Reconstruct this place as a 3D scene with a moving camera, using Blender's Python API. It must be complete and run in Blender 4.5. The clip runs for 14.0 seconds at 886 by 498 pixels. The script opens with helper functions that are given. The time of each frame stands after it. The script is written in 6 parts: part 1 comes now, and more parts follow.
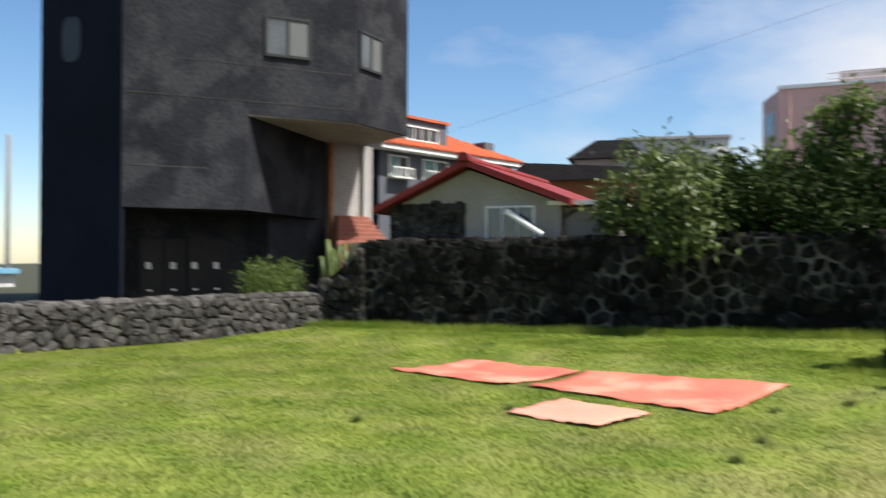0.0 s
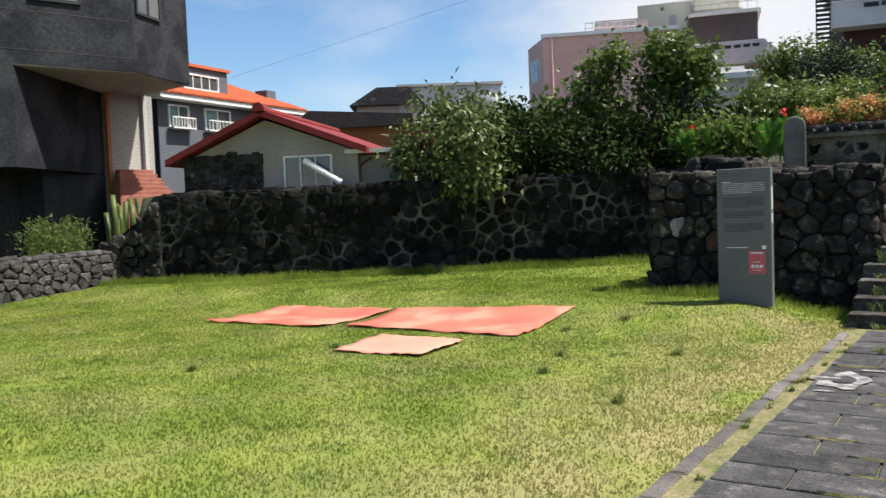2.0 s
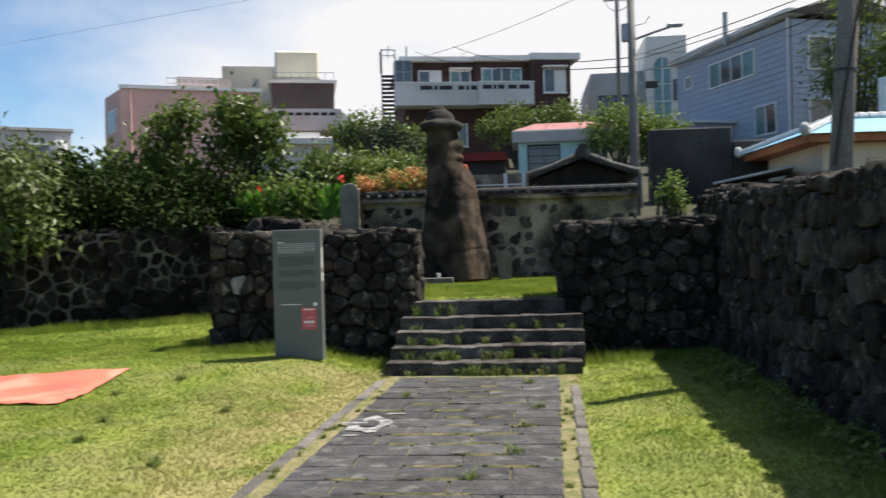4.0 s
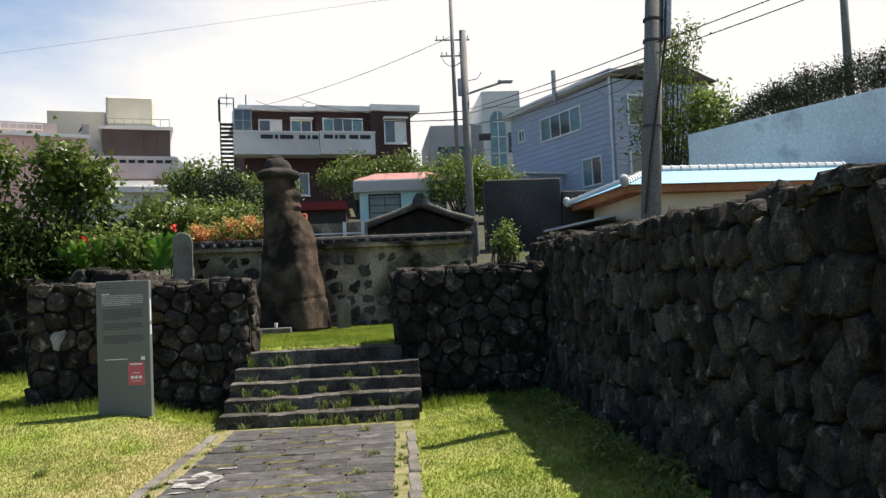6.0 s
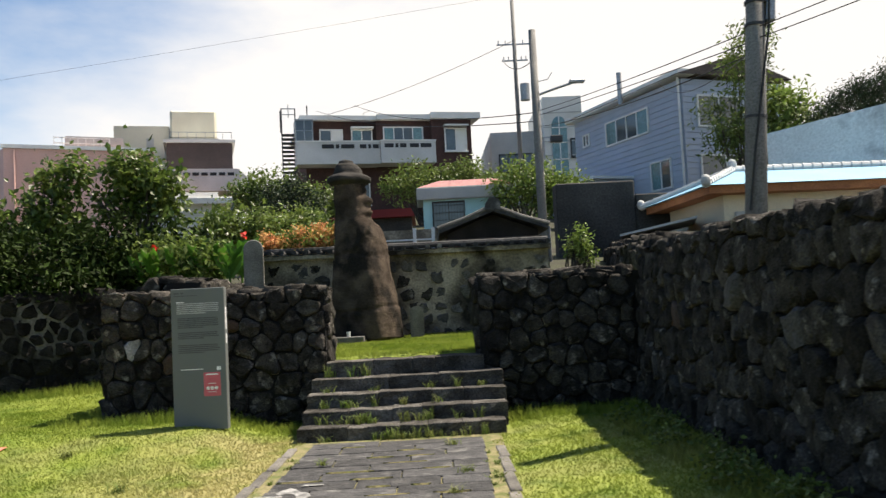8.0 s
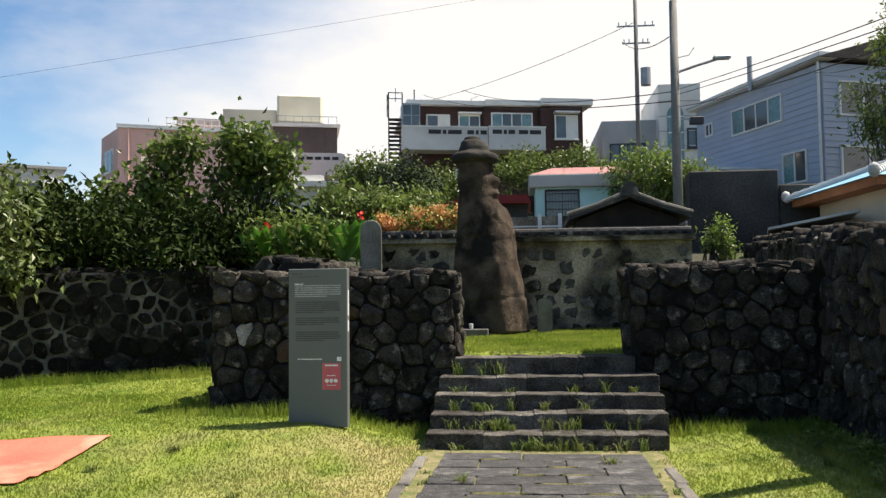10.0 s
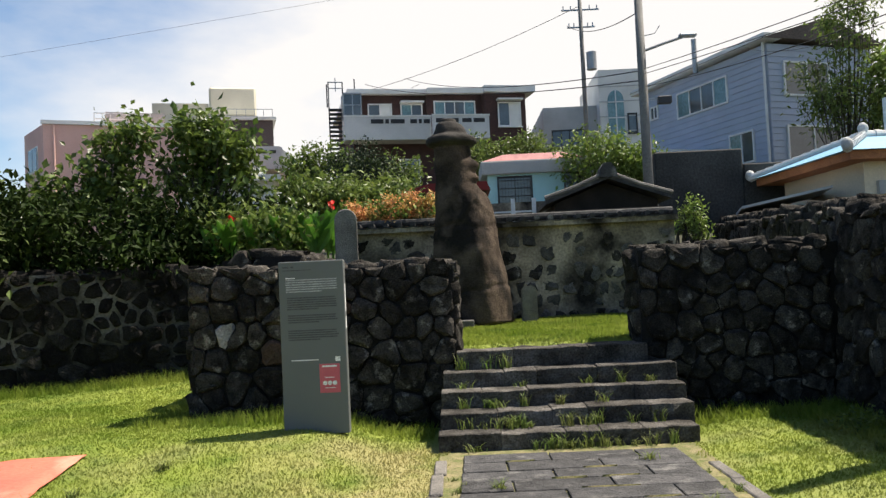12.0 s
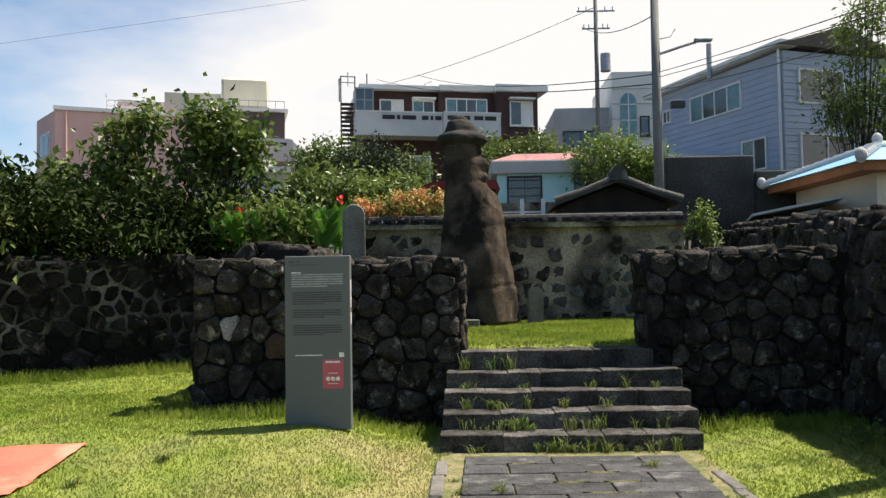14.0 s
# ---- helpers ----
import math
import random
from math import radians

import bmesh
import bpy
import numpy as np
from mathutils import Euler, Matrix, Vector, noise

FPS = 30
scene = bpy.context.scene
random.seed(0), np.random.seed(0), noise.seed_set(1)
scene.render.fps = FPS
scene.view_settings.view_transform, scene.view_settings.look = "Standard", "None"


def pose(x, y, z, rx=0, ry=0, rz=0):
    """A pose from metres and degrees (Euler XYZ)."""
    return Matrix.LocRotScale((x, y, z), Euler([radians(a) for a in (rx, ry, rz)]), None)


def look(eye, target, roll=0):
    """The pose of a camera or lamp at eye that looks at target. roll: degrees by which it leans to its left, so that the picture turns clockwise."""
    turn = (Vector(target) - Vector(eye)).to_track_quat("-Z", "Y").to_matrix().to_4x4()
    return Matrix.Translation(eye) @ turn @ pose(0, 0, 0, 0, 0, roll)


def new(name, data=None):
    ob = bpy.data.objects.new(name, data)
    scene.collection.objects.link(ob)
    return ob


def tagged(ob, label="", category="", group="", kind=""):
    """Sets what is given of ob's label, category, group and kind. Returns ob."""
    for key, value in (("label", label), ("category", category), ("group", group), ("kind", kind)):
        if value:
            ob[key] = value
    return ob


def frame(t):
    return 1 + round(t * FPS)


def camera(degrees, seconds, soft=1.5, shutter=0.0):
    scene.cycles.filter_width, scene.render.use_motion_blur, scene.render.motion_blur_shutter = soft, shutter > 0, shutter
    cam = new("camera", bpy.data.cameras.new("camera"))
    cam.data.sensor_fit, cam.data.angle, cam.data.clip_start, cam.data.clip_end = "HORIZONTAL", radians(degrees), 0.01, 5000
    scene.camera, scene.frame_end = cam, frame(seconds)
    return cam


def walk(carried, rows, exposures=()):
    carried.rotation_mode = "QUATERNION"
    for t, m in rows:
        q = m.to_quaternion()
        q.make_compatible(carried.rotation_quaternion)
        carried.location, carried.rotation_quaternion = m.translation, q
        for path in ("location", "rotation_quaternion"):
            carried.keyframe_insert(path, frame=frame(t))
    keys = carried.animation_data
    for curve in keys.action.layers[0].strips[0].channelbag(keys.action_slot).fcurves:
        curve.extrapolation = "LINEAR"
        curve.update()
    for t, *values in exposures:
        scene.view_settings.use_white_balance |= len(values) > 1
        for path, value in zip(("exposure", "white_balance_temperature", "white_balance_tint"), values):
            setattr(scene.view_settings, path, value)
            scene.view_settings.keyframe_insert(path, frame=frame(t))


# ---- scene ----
cam = camera(55.0, 14.0, soft=1.4, shutter=0.4)
PATH = [
    (0, (0.072, -9.426, 1.529), (-1.404, -8.076, 1.555), 0.2),
    (0.5, (0.089, -9.571, 1.473), (-1.149, -8.0, 1.425), 0.1),
    (1, (0.23, -9.738, 1.543), (-0.973, -8.143, 1.454), -1.3),
    (1.5, (0.175, -9.927, 1.548), (-0.945, -8.272, 1.447), -1.8),
    (2, (0.129, -10.145, 1.539), (-0.953, -8.466, 1.431), -2.2),
    (2.5, (0.325, -10.036, 1.465), (-0.569, -8.247, 1.447), -1.7),
    (3, (0.477, -10.113, 1.494), (-0.127, -8.207, 1.443), -0.9),
    (3.5, (0.557, -10.166, 1.508), (0.184, -8.201, 1.486), -2.7),
    (4, (0.546, -10.17, 1.543), (0.351, -8.179, 1.539), -1.5),
    (4.2, (0.548, -10.166, 1.54), (0.447, -8.168, 1.538), -1.3),
    (6.3, (0.716, -10.318, 1.521), (0.888, -8.328, 1.63), -2.5),
    (6.5, (0.744, -10.358, 1.524), (0.908, -8.368, 1.635), -2.6),
    (7, (0.711, -10.199, 1.508), (0.806, -8.205, 1.618), -2.7),
    (7.5, (0.554, -9.968, 1.493), (0.632, -7.973, 1.608), -1.5),
    (8, (0.359, -9.702, 1.488), (0.4, -7.706, 1.616), -2.9),
    (8.5, (0.233, -9.374, 1.475), (0.168, -7.378, 1.584), -3.0),
    (9, (0.111, -9.006, 1.477), (-0.057, -7.018, 1.616), -1.3),
    (9.2, (0.061, -8.869, 1.485), (-0.139, -6.884, 1.617), -1.0),
    (11.3, (-0.811, -7.937, 1.494), (-0.9, -5.942, 1.595), -1.3),
    (11.5, (-0.889, -7.87, 1.487), (-0.929, -5.872, 1.583), -3.3),
    (12, (-0.977, -7.791, 1.493), (-1.0, -5.794, 1.585), -2.7),
    (12.5, (-0.961, -7.727, 1.499), (-0.987, -5.729, 1.593), -1.4),
    (13, (-0.959, -7.715, 1.501), (-0.997, -5.717, 1.586), -1.1),
    (13.5, (-0.965, -7.728, 1.511), (-1.009, -5.729, 1.588), -1.5),
    (14, (-0.976, -7.748, 1.511), (-1.017, -5.75, 1.597), -0.9),
]
walk(cam, [(t, look(e, g, r)) for t, e, g, r in PATH], ((0, 0.83, 6500, 11), (3.0, 0.85, 6600, 11), (6.3, 0.98, 7150, 11), (9.2, 1.02, 7250, 11), (11.3, 0.95, 7050, 11), (14, 0.95, 7050, 11)))

# ---- world and sun ----
SUN_TO = Vector((0.52, 0.20, 1.0)).normalized()
world = bpy.data.worlds.new("sky")
scene.world = world
world.use_nodes = True
wn, wl = world.node_tree.nodes, world.node_tree.links
wn.clear()
sky = wn.new("ShaderNodeTexSky")
sky.sky_type, sky.sun_disc = "NISHITA", False
sky.sun_elevation, sky.sun_rotation = math.asin(SUN_TO.z), math.atan2(SUN_TO.x, SUN_TO.y)
sky.air_density, sky.dust_density, sky.ozone_density = 1.0, 0.25, 3.0
wco = wn.new("ShaderNodeTexCoord")
wmap = wn.new("ShaderNodeMapping")
wmap.inputs["Scale"].default_value = (1.3, 1.3, 3.2)
cloud = wn.new("ShaderNodeTexNoise")
cloud.inputs["Scale"].default_value, cloud.inputs["Detail"].default_value, cloud.inputs["Roughness"].default_value = 1.6, 9, 0.55
dotn = wn.new("ShaderNodeVectorMath")
dotn.operation = "DOT_PRODUCT"
dotn.inputs[1].default_value = (0.80, 0.60, 0.0)
wadd = wn.new("ShaderNodeMath")
wadd.operation = "MULTIPLY_ADD"
wadd.inputs[1].default_value = 0.55
wramp = wn.new("ShaderNodeValToRGB")
wramp.color_ramp.elements[0].position, wramp.color_ramp.elements[1].position = 0.46, 0.80
wmix = wn.new("ShaderNodeMix")
wmix.data_type = "RGBA"
wmix.inputs[7].default_value = (8.2, 8.4, 8.8, 1)
wbg = wn.new("ShaderNodeBackground")
wbg.inputs["Strength"].default_value = 0.061
wout = wn.new("ShaderNodeOutputWorld")
wl.new(wco.outputs["Generated"], wmap.inputs["Vector"])
wl.new(wmap.outputs["Vector"], cloud.inputs["Vector"])
wl.new(wco.outputs["Generated"], dotn.inputs[0])
wl.new(dotn.outputs["Value"], wadd.inputs[0])
wl.new(cloud.outputs["Fac"], wadd.inputs[2])
wl.new(wadd.outputs["Value"], wramp.inputs["Fac"])
wl.new(wramp.outputs["Color"], wmix.inputs["Factor"])
whs = wn.new("ShaderNodeHueSaturation")
whs.inputs["Saturation"].default_value, whs.inputs["Value"].default_value = 1.15, 1.4
wl.new(sky.outputs["Color"], whs.inputs["Color"])
wl.new(whs.outputs["Color"], wmix.inputs[6])
wl.new(wmix.outputs[2], wbg.inputs["Color"])
wl.new(wbg.outputs["Background"], wout.inputs["Surface"])

sun = new("sun", bpy.data.lights.new("sun", "SUN"))
sun.data.energy, sun.data.angle, sun.data.color = 5.0, radians(0.55), (1.0, 0.95, 0.87)
sun.matrix_world = look(SUN_TO * 60, (0, 0, 0))


# ---- materials ----
def mat(name, c1, c2=None, scale=2.0, fine=35.0, rough=0.85, bump=0.3, rand=0.0, metal=0.0, spec=0.3, lo=0.35, hi=0.65,
        grain=0.35, c3=None, at3=0.62, scale3=0.7, space="world", dist=0.02, translucent=0.0, island=0.0, lump=0.0, lump_depth=0.05):
    """Two tones mixed by a coarse noise, a fine grain, a third tone in larger patches, relief from the grain."""
    c2 = c2 or tuple(c * 0.75 for c in c1)
    m = bpy.data.materials.new(name)
    m.use_nodes = True
    n, l = m.node_tree.nodes, m.node_tree.links
    b = n["Principled BSDF"]
    b.inputs["Roughness"].default_value, b.inputs["Metallic"].default_value = rough, metal
    b.inputs["Specular IOR Level"].default_value = spec
    if space == "world":
        co = n.new("ShaderNodeNewGeometry").outputs["Position"]
    else:
        co = n.new("ShaderNodeTexCoord").outputs["Object"]

    def noi(sc, det=4):
        t = n.new("ShaderNodeTexNoise")
        t.inputs["Scale"].default_value, t.inputs["Detail"].default_value = sc, det
        l.new(co, t.inputs["Vector"])
        return t.outputs["Fac"]

    def ramp(src, a, z):
        r = n.new("ShaderNodeMapRange")
        r.inputs["From Min"].default_value, r.inputs["From Max"].default_value = a, z
        l.new(src, r.inputs["Value"])
        return r.outputs["Result"]

    def mix(f, a, z, blend="MIX"):
        x = n.new("ShaderNodeMix")
        x.data_type, x.blend_type = "RGBA", blend
        for sock, v in ((x.inputs["Factor"], f), (x.inputs[6], a), (x.inputs[7], z)):
            if isinstance(v, (int, float)):
                sock.default_value = v
            elif isinstance(v, tuple):
                sock.default_value = (*v, 1)
            else:
                l.new(v, sock)
        return x.outputs[2]

    def gray(v):
        g = n.new("ShaderNodeCombineColor")
        for i in range(3):
            l.new(v, g.inputs[i])
        return g.outputs[0]

    col = mix(ramp(noi(scale, 6), lo, hi), tuple(c1), tuple(c2))
    if c3:
        col = mix(ramp(noi(scale3, 5), at3, at3 + 0.14), col, tuple(c3))
    fn = noi(fine, 5)
    if grain:
        g = n.new("ShaderNodeMapRange")
        g.inputs["From Min"].default_value, g.inputs["From Max"].default_value = 0.3, 0.7
        g.inputs["To Min"].default_value, g.inputs["To Max"].default_value = 1 - grain, 1 + grain
        l.new(fn, g.inputs["Value"])
        col = mix(1.0, col, gray(g.outputs["Result"]), "MULTIPLY")
    for amount, node, out in ((rand, "ShaderNodeObjectInfo", "Random"), (island, "ShaderNodeNewGeometry", "Random Per Island")):
        if amount:
            r = n.new("ShaderNodeMapRange")
            r.inputs["To Min"].default_value, r.inputs["To Max"].default_value = 1 - amount, 1 + amount
            l.new(n.new(node).outputs[out], r.inputs["Value"])
            col = mix(1.0, col, gray(r.outputs["Result"]), "MULTIPLY")
    l.new(col, b.inputs["Base Color"])
    if bump:
        bp = n.new("ShaderNodeBump")
        bp.inputs["Strength"].default_value, bp.inputs["Distance"].default_value = bump, dist
        l.new(fn, bp.inputs["Height"])
        if lump:
            bq = n.new("ShaderNodeBump")
            bq.inputs["Strength"].default_value, bq.inputs["Distance"].default_value = 1.0, lump_depth
            l.new(noi(lump, 8), bq.inputs["Height"])
            l.new(bq.outputs["Normal"], bp.inputs["Normal"])
        l.new(bp.outputs["Normal"], b.inputs["Normal"])
    if translucent:
        tr = n.new("ShaderNodeBsdfTranslucent")
        ms = n.new("ShaderNodeMixShader")
        ms.inputs["Fac"].default_value = translucent
        l.new(col, tr.inputs["Color"])
        l.new(b.outputs["BSDF"], ms.inputs[1])
        l.new(tr.outputs["BSDF"], ms.inputs[2])
        l.new(ms.outputs["Shader"], n["Material Output"].inputs["Surface"])
    return m


M = {}
M["basalt"] = mat("basalt", (0.015, 0.0138, 0.0122), (0.053, 0.0482, 0.0425), 7, 60, 0.95, 0.9, 0.55, spec=0.12, grain=0.55, lump=11.0, lump_depth=0.028, c3=(0.17, 0.157, 0.138), at3=0.60, scale3=7.5)
M["basalt_light"] = mat("basalt_light", (0.30, 0.285, 0.27), (0.20, 0.19, 0.18), 5, 45, 0.92, 0.6, 0.1)
M["basalt_rust"] = mat("basalt_rust", (0.07, 0.042, 0.03), (0.05, 0.035, 0.027), 5, 45, 0.92, 0.7, 0.2)
# lighter basalt copy, low wall's sunlight put into its colour; also for pale stones
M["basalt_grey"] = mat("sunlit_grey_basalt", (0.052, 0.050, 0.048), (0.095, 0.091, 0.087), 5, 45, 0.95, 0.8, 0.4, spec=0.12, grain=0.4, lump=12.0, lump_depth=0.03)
# garden wall's darker basalt copy, tree shade put into its colour
M["basalt_shaded"] = mat("shade_darkened_basalt", (0.008, 0.0077, 0.0073), (0.024, 0.0226, 0.021), 4, 60, 0.97, 0.9, 0.5, spec=0.06, grain=0.55, lump=11.0, lump_depth=0.03, c3=(0.075, 0.072, 0.066), at3=0.66, scale3=1.9)
M["core"] = mat("wall_core", (0.007, 0.0066, 0.0062), (0.012, 0.0114, 0.0108), 6, 40, 0.95, 0.6)
M["mortar"] = mat("old_mortar", (0.145, 0.137, 0.123), (0.010, 0.0095, 0.0088), 1.3, 30, 0.95, 0.8, spec=0.1, lo=0.34, hi=0.54)
M["steps"] = mat("step_stone", (0.042, 0.0385, 0.034), (0.115, 0.107, 0.097), 4, 50, 0.95, 0.8, 0.3, spec=0.1, grain=0.5, lump=12.0, lump_depth=0.02, c3=(0.025, 0.023, 0.02), scale3=3.5)
M["slab"] = mat("basalt_slab", (0.068, 0.067, 0.068), (0.036, 0.036, 0.037), 5, 80, 0.9, 0.8, 0.3, grain=0.55, dist=0.012, lump=16.0, lump_depth=0.03, c3=(0.12, 0.117, 0.112), at3=0.56, scale3=5.5)
M["moss"] = mat("joint_moss", (0.15, 0.15, 0.05), (0.27, 0.225, 0.115), 7, 70, 0.95, 0.6)
M["kerb"] = mat("kerb_stone", (0.15, 0.14, 0.125), (0.08, 0.075, 0.07), 4, 60, 0.9, 0.6, 0.25)
M["bed"] = mat("path_bed", (0.22, 0.185, 0.10), (0.10, 0.115, 0.035), 6, 50, 0.95, 0.6)
M["white_paint"] = mat("worn_white_paint", (0.34, 0.34, 0.33), (0.11, 0.11, 0.108), 14, 80, 0.8, 0.3)
M["sign_grey"] = mat("sign_grey", (0.13, 0.14, 0.14), (0.12, 0.13, 0.13), 1.5, 200, 0.45, 0.03, grain=0.04)
M["sign_text"] = mat("sign_text", (0.36, 0.37, 0.37), (0.30, 0.31, 0.31), 8, 90, 0.5, 0.0)
M["sign_white"] = mat("sign_white", (0.75, 0.75, 0.75), (0.68, 0.68, 0.68), 8, 90, 0.5, 0.0)
M["sign_dark"] = mat("sign_dark", (0.075, 0.082, 0.084), (0.07, 0.075, 0.076), 8, 90, 0.5, 0.0)
M["sign_red"] = mat("sign_red", (0.56, 0.12, 0.15), (0.5, 0.10, 0.13), 8, 90, 0.4, 0.0, grain=0.05)
M["tarp"] = mat("orange_mat", (0.55, 0.155, 0.10), (0.46, 0.105, 0.075), 1.2, 25, 0.75, 0.25, c3=(0.60, 0.23, 0.16), at3=0.5, scale3=1.6, grain=0.1)
M["tarp_pink"] = mat("pink_mat", (0.62, 0.28, 0.20), (0.57, 0.23, 0.165), 1.4, 25, 0.75, 0.25, grain=0.1)
M["statue"] = mat("porous_stone", (0.040, 0.030, 0.023), (0.105, 0.080, 0.062), 3.2, 75, 0.95, 0.7, spec=0.1, grain=0.45, lump=14.0, lump_depth=0.022, c3=(0.020, 0.017, 0.0145), at3=0.48, scale3=2.2, dist=0.03)
M["hat_stone"] = mat("dark_hat_stone", (0.022, 0.02, 0.018), (0.048, 0.043, 0.038), 3, 70, 0.95, 0.6, grain=0.4, lump=12.0, lump_depth=0.02)
M["grey_stone"] = mat("grey_stone", (0.17, 0.163, 0.152), (0.10, 0.095, 0.088), 3, 60, 0.9, 0.6)
M["plaster"] = mat("stained_plaster", (0.33, 0.285, 0.225), (0.15, 0.128, 0.10), 1.8, 25, 0.95, 0.5, spec=0.1, lo=0.36, hi=0.60, c3=(0.022, 0.0195, 0.017), at3=0.49, scale3=1.15)
M["tile_dark"] = mat("dark_roof_tile", (0.03, 0.03, 0.031), (0.055, 0.054, 0.052), 6, 50, 0.8, 0.5, 0.3, c3=(0.16, 0.155, 0.145), at3=0.6, scale3=3)
M["plaster_plain"] = mat("grey_beige_render", (0.30, 0.28, 0.245), (0.24, 0.22, 0.195), 0.9, 25, 0.92, 0.3, grain=0.12)
M["dark_wood"] = mat("weathered_wood", (0.05, 0.042, 0.036), (0.085, 0.07, 0.06), 3, 60, 0.85, 0.5)
M["brick_red"] = mat("rough_red_brick", (0.26, 0.10, 0.07), (0.19, 0.075, 0.055), 4, 60, 0.9, 0.5)


def grass_mat(name, blades):
    m = bpy.data.materials.new(name)
    m.use_nodes = True
    n, l = m.node_tree.nodes, m.node_tree.links
    b = n["Principled BSDF"]
    b.inputs["Roughness"].default_value, b.inputs["Specular IOR Level"].default_value = 0.7, 0.15
    pos = n.new("ShaderNodeNewGeometry")

    def noi(sc, det=5, off=0):
        mp = n.new("ShaderNodeMapping")
        mp.inputs["Location"].default_value = (off, off * 2, 0)
        l.new(pos.outputs["Position"], mp.inputs["Vector"])
        t = n.new("ShaderNodeTexNoise")
        t.inputs["Scale"].default_value, t.inputs["Detail"].default_value = sc, det
        l.new(mp.outputs["Vector"], t.inputs["Vector"])
        return t.outputs["Fac"]

    def mrange(src, a, z, to0=0.0, to1=1.0):
        r = n.new("ShaderNodeMapRange")
        for k, v in zip(("From Min", "From Max", "To Min", "To Max"), (a, z, to0, to1)):
            r.inputs[k].default_value = v
        l.new(src, r.inputs["Value"])
        return r.outputs["Result"]

    def mix(f, a, z, blend="MIX"):
        x = n.new("ShaderNodeMix")
        x.data_type, x.blend_type = "RGBA", blend
        for sock, v in ((x.inputs["Factor"], f), (x.inputs[6], a), (x.inputs[7], z)):
            if isinstance(v, tuple):
                sock.default_value = (*v, 1)
            elif isinstance(v, float):
                sock.default_value = v
            else:
                l.new(v, sock)
        return x.outputs[2]

    k = 0.98 if blades else 0.86
    col = mix(mrange(noi(0.9), 0.36, 0.62), tuple(k * c for c in (0.148, 0.215, 0.026)), tuple(k * c for c in (0.25, 0.305, 0.055)))
    col = mix(mrange(noi(2.6, 5, 7), 0.5, 0.72), col, tuple(k * c for c in (0.10, 0.17, 0.018)))
    # trodden, dry turf beside the path
    sep = n.new("ShaderNodeSeparateXYZ")
    l.new(pos.outputs["Position"], sep.inputs[0])
    near = n.new("ShaderNodeMath")
    near.operation = "ABSOLUTE"
    sh = n.new("ShaderNodeMath")
    sh.operation = "ADD"
    sh.inputs[1].default_value = 0.95
    l.new(sep.outputs["X"], sh.inputs[0])
    l.new(sh.outputs[0], near.inputs[0])
    dry = n.new("ShaderNodeMath")
    dry.operation = "MULTIPLY"
    south = n.new("ShaderNodeMath")
    south.operation = "MULTIPLY"
    l.new(mrange(sep.outputs["Y"], 0.0, 0.7, 1.0, 0.0), south.inputs[0])
    l.new(mrange(near.outputs[0], 0.7, 2.3, 0.85, 0.08), dry.inputs[0])
    l.new(mrange(noi(1.5, 6, 3), 0.30, 0.54), south.inputs[1])
    l.new(south.outputs[0], dry.inputs[1])
    col = mix(dry.outputs[0], col, tuple(k * c for c in (0.38, 0.33, 0.15)))
    straw = n.new("ShaderNodeMath")
    straw.operation = "MULTIPLY"
    l.new(mrange(noi(1.15, 6, 11), 0.44, 0.68, 0.0, 0.46), straw.inputs[0])
    l.new(mrange(sep.outputs["Y"], 0.0, 1.2, 1.0, 0.3), straw.inputs[1])
    col = mix(straw.outputs[0], col, tuple(k * c for c in (0.30, 0.285, 0.12)))
    fine = mrange(noi(26.0, 4), 0.3, 0.7, 0.90, 1.10)
    cg = n.new("ShaderNodeCombineColor")
    for i in range(3):
        l.new(fine, cg.inputs[i])
    col = mix(1.0, col, cg.outputs[0], "MULTIPLY")
    l.new(col, b.inputs["Base Color"])
    if blades:
        tr = n.new("ShaderNodeBsdfTranslucent")
        ms = n.new("ShaderNodeMixShader")
        ms.inputs["Fac"].default_value = 0.5
        l.new(col, tr.inputs["Color"])
        l.new(b.outputs["BSDF"], ms.inputs[1])
        l.new(tr.outputs["BSDF"], ms.inputs[2])
        l.new(ms.outputs["Shader"], n["Material Output"].inputs["Surface"])
    else:
        bp = n.new("ShaderNodeBump")
        bp.inputs["Strength"].default_value, bp.inputs["Distance"].default_value = 0.8, 0.03
        l.new(noi(60.0, 4), bp.inputs["Height"])
        l.new(bp.outputs["Normal"], b.inputs["Normal"])
    return m


M["earth"] = mat("dark_earth", (0.045, 0.05, 0.025), (0.03, 0.028, 0.02), 0.8, 20, 0.95, 0.6)
M["turf"] = grass_mat("turf", False)
M["grass"] = grass_mat("grass_blades", True)


# ---- building helpers ----
def mesh_object(name, bm, material, parent=None, smooth=False):
    me = bpy.data.meshes.new(name)
    bm.to_mesh(me)
    bm.free()
    if material:
        me.materials.append(material)
    if smooth:
        me.polygons.foreach_set("use_smooth", [True] * len(me.polygons))
    ob = new(name, me)
    ob.parent = parent
    return ob


def part(name, bm, material, parent, label="", smooth=False):
    ob = mesh_object(name, bm, material, parent, smooth)
    if label:
        ob["label"] = label
    return ob


def thing(name, m, label, category, group="", kind=""):
    ob = new(name)
    ob.matrix_world = m
    return tagged(ob, label, category, group, kind)


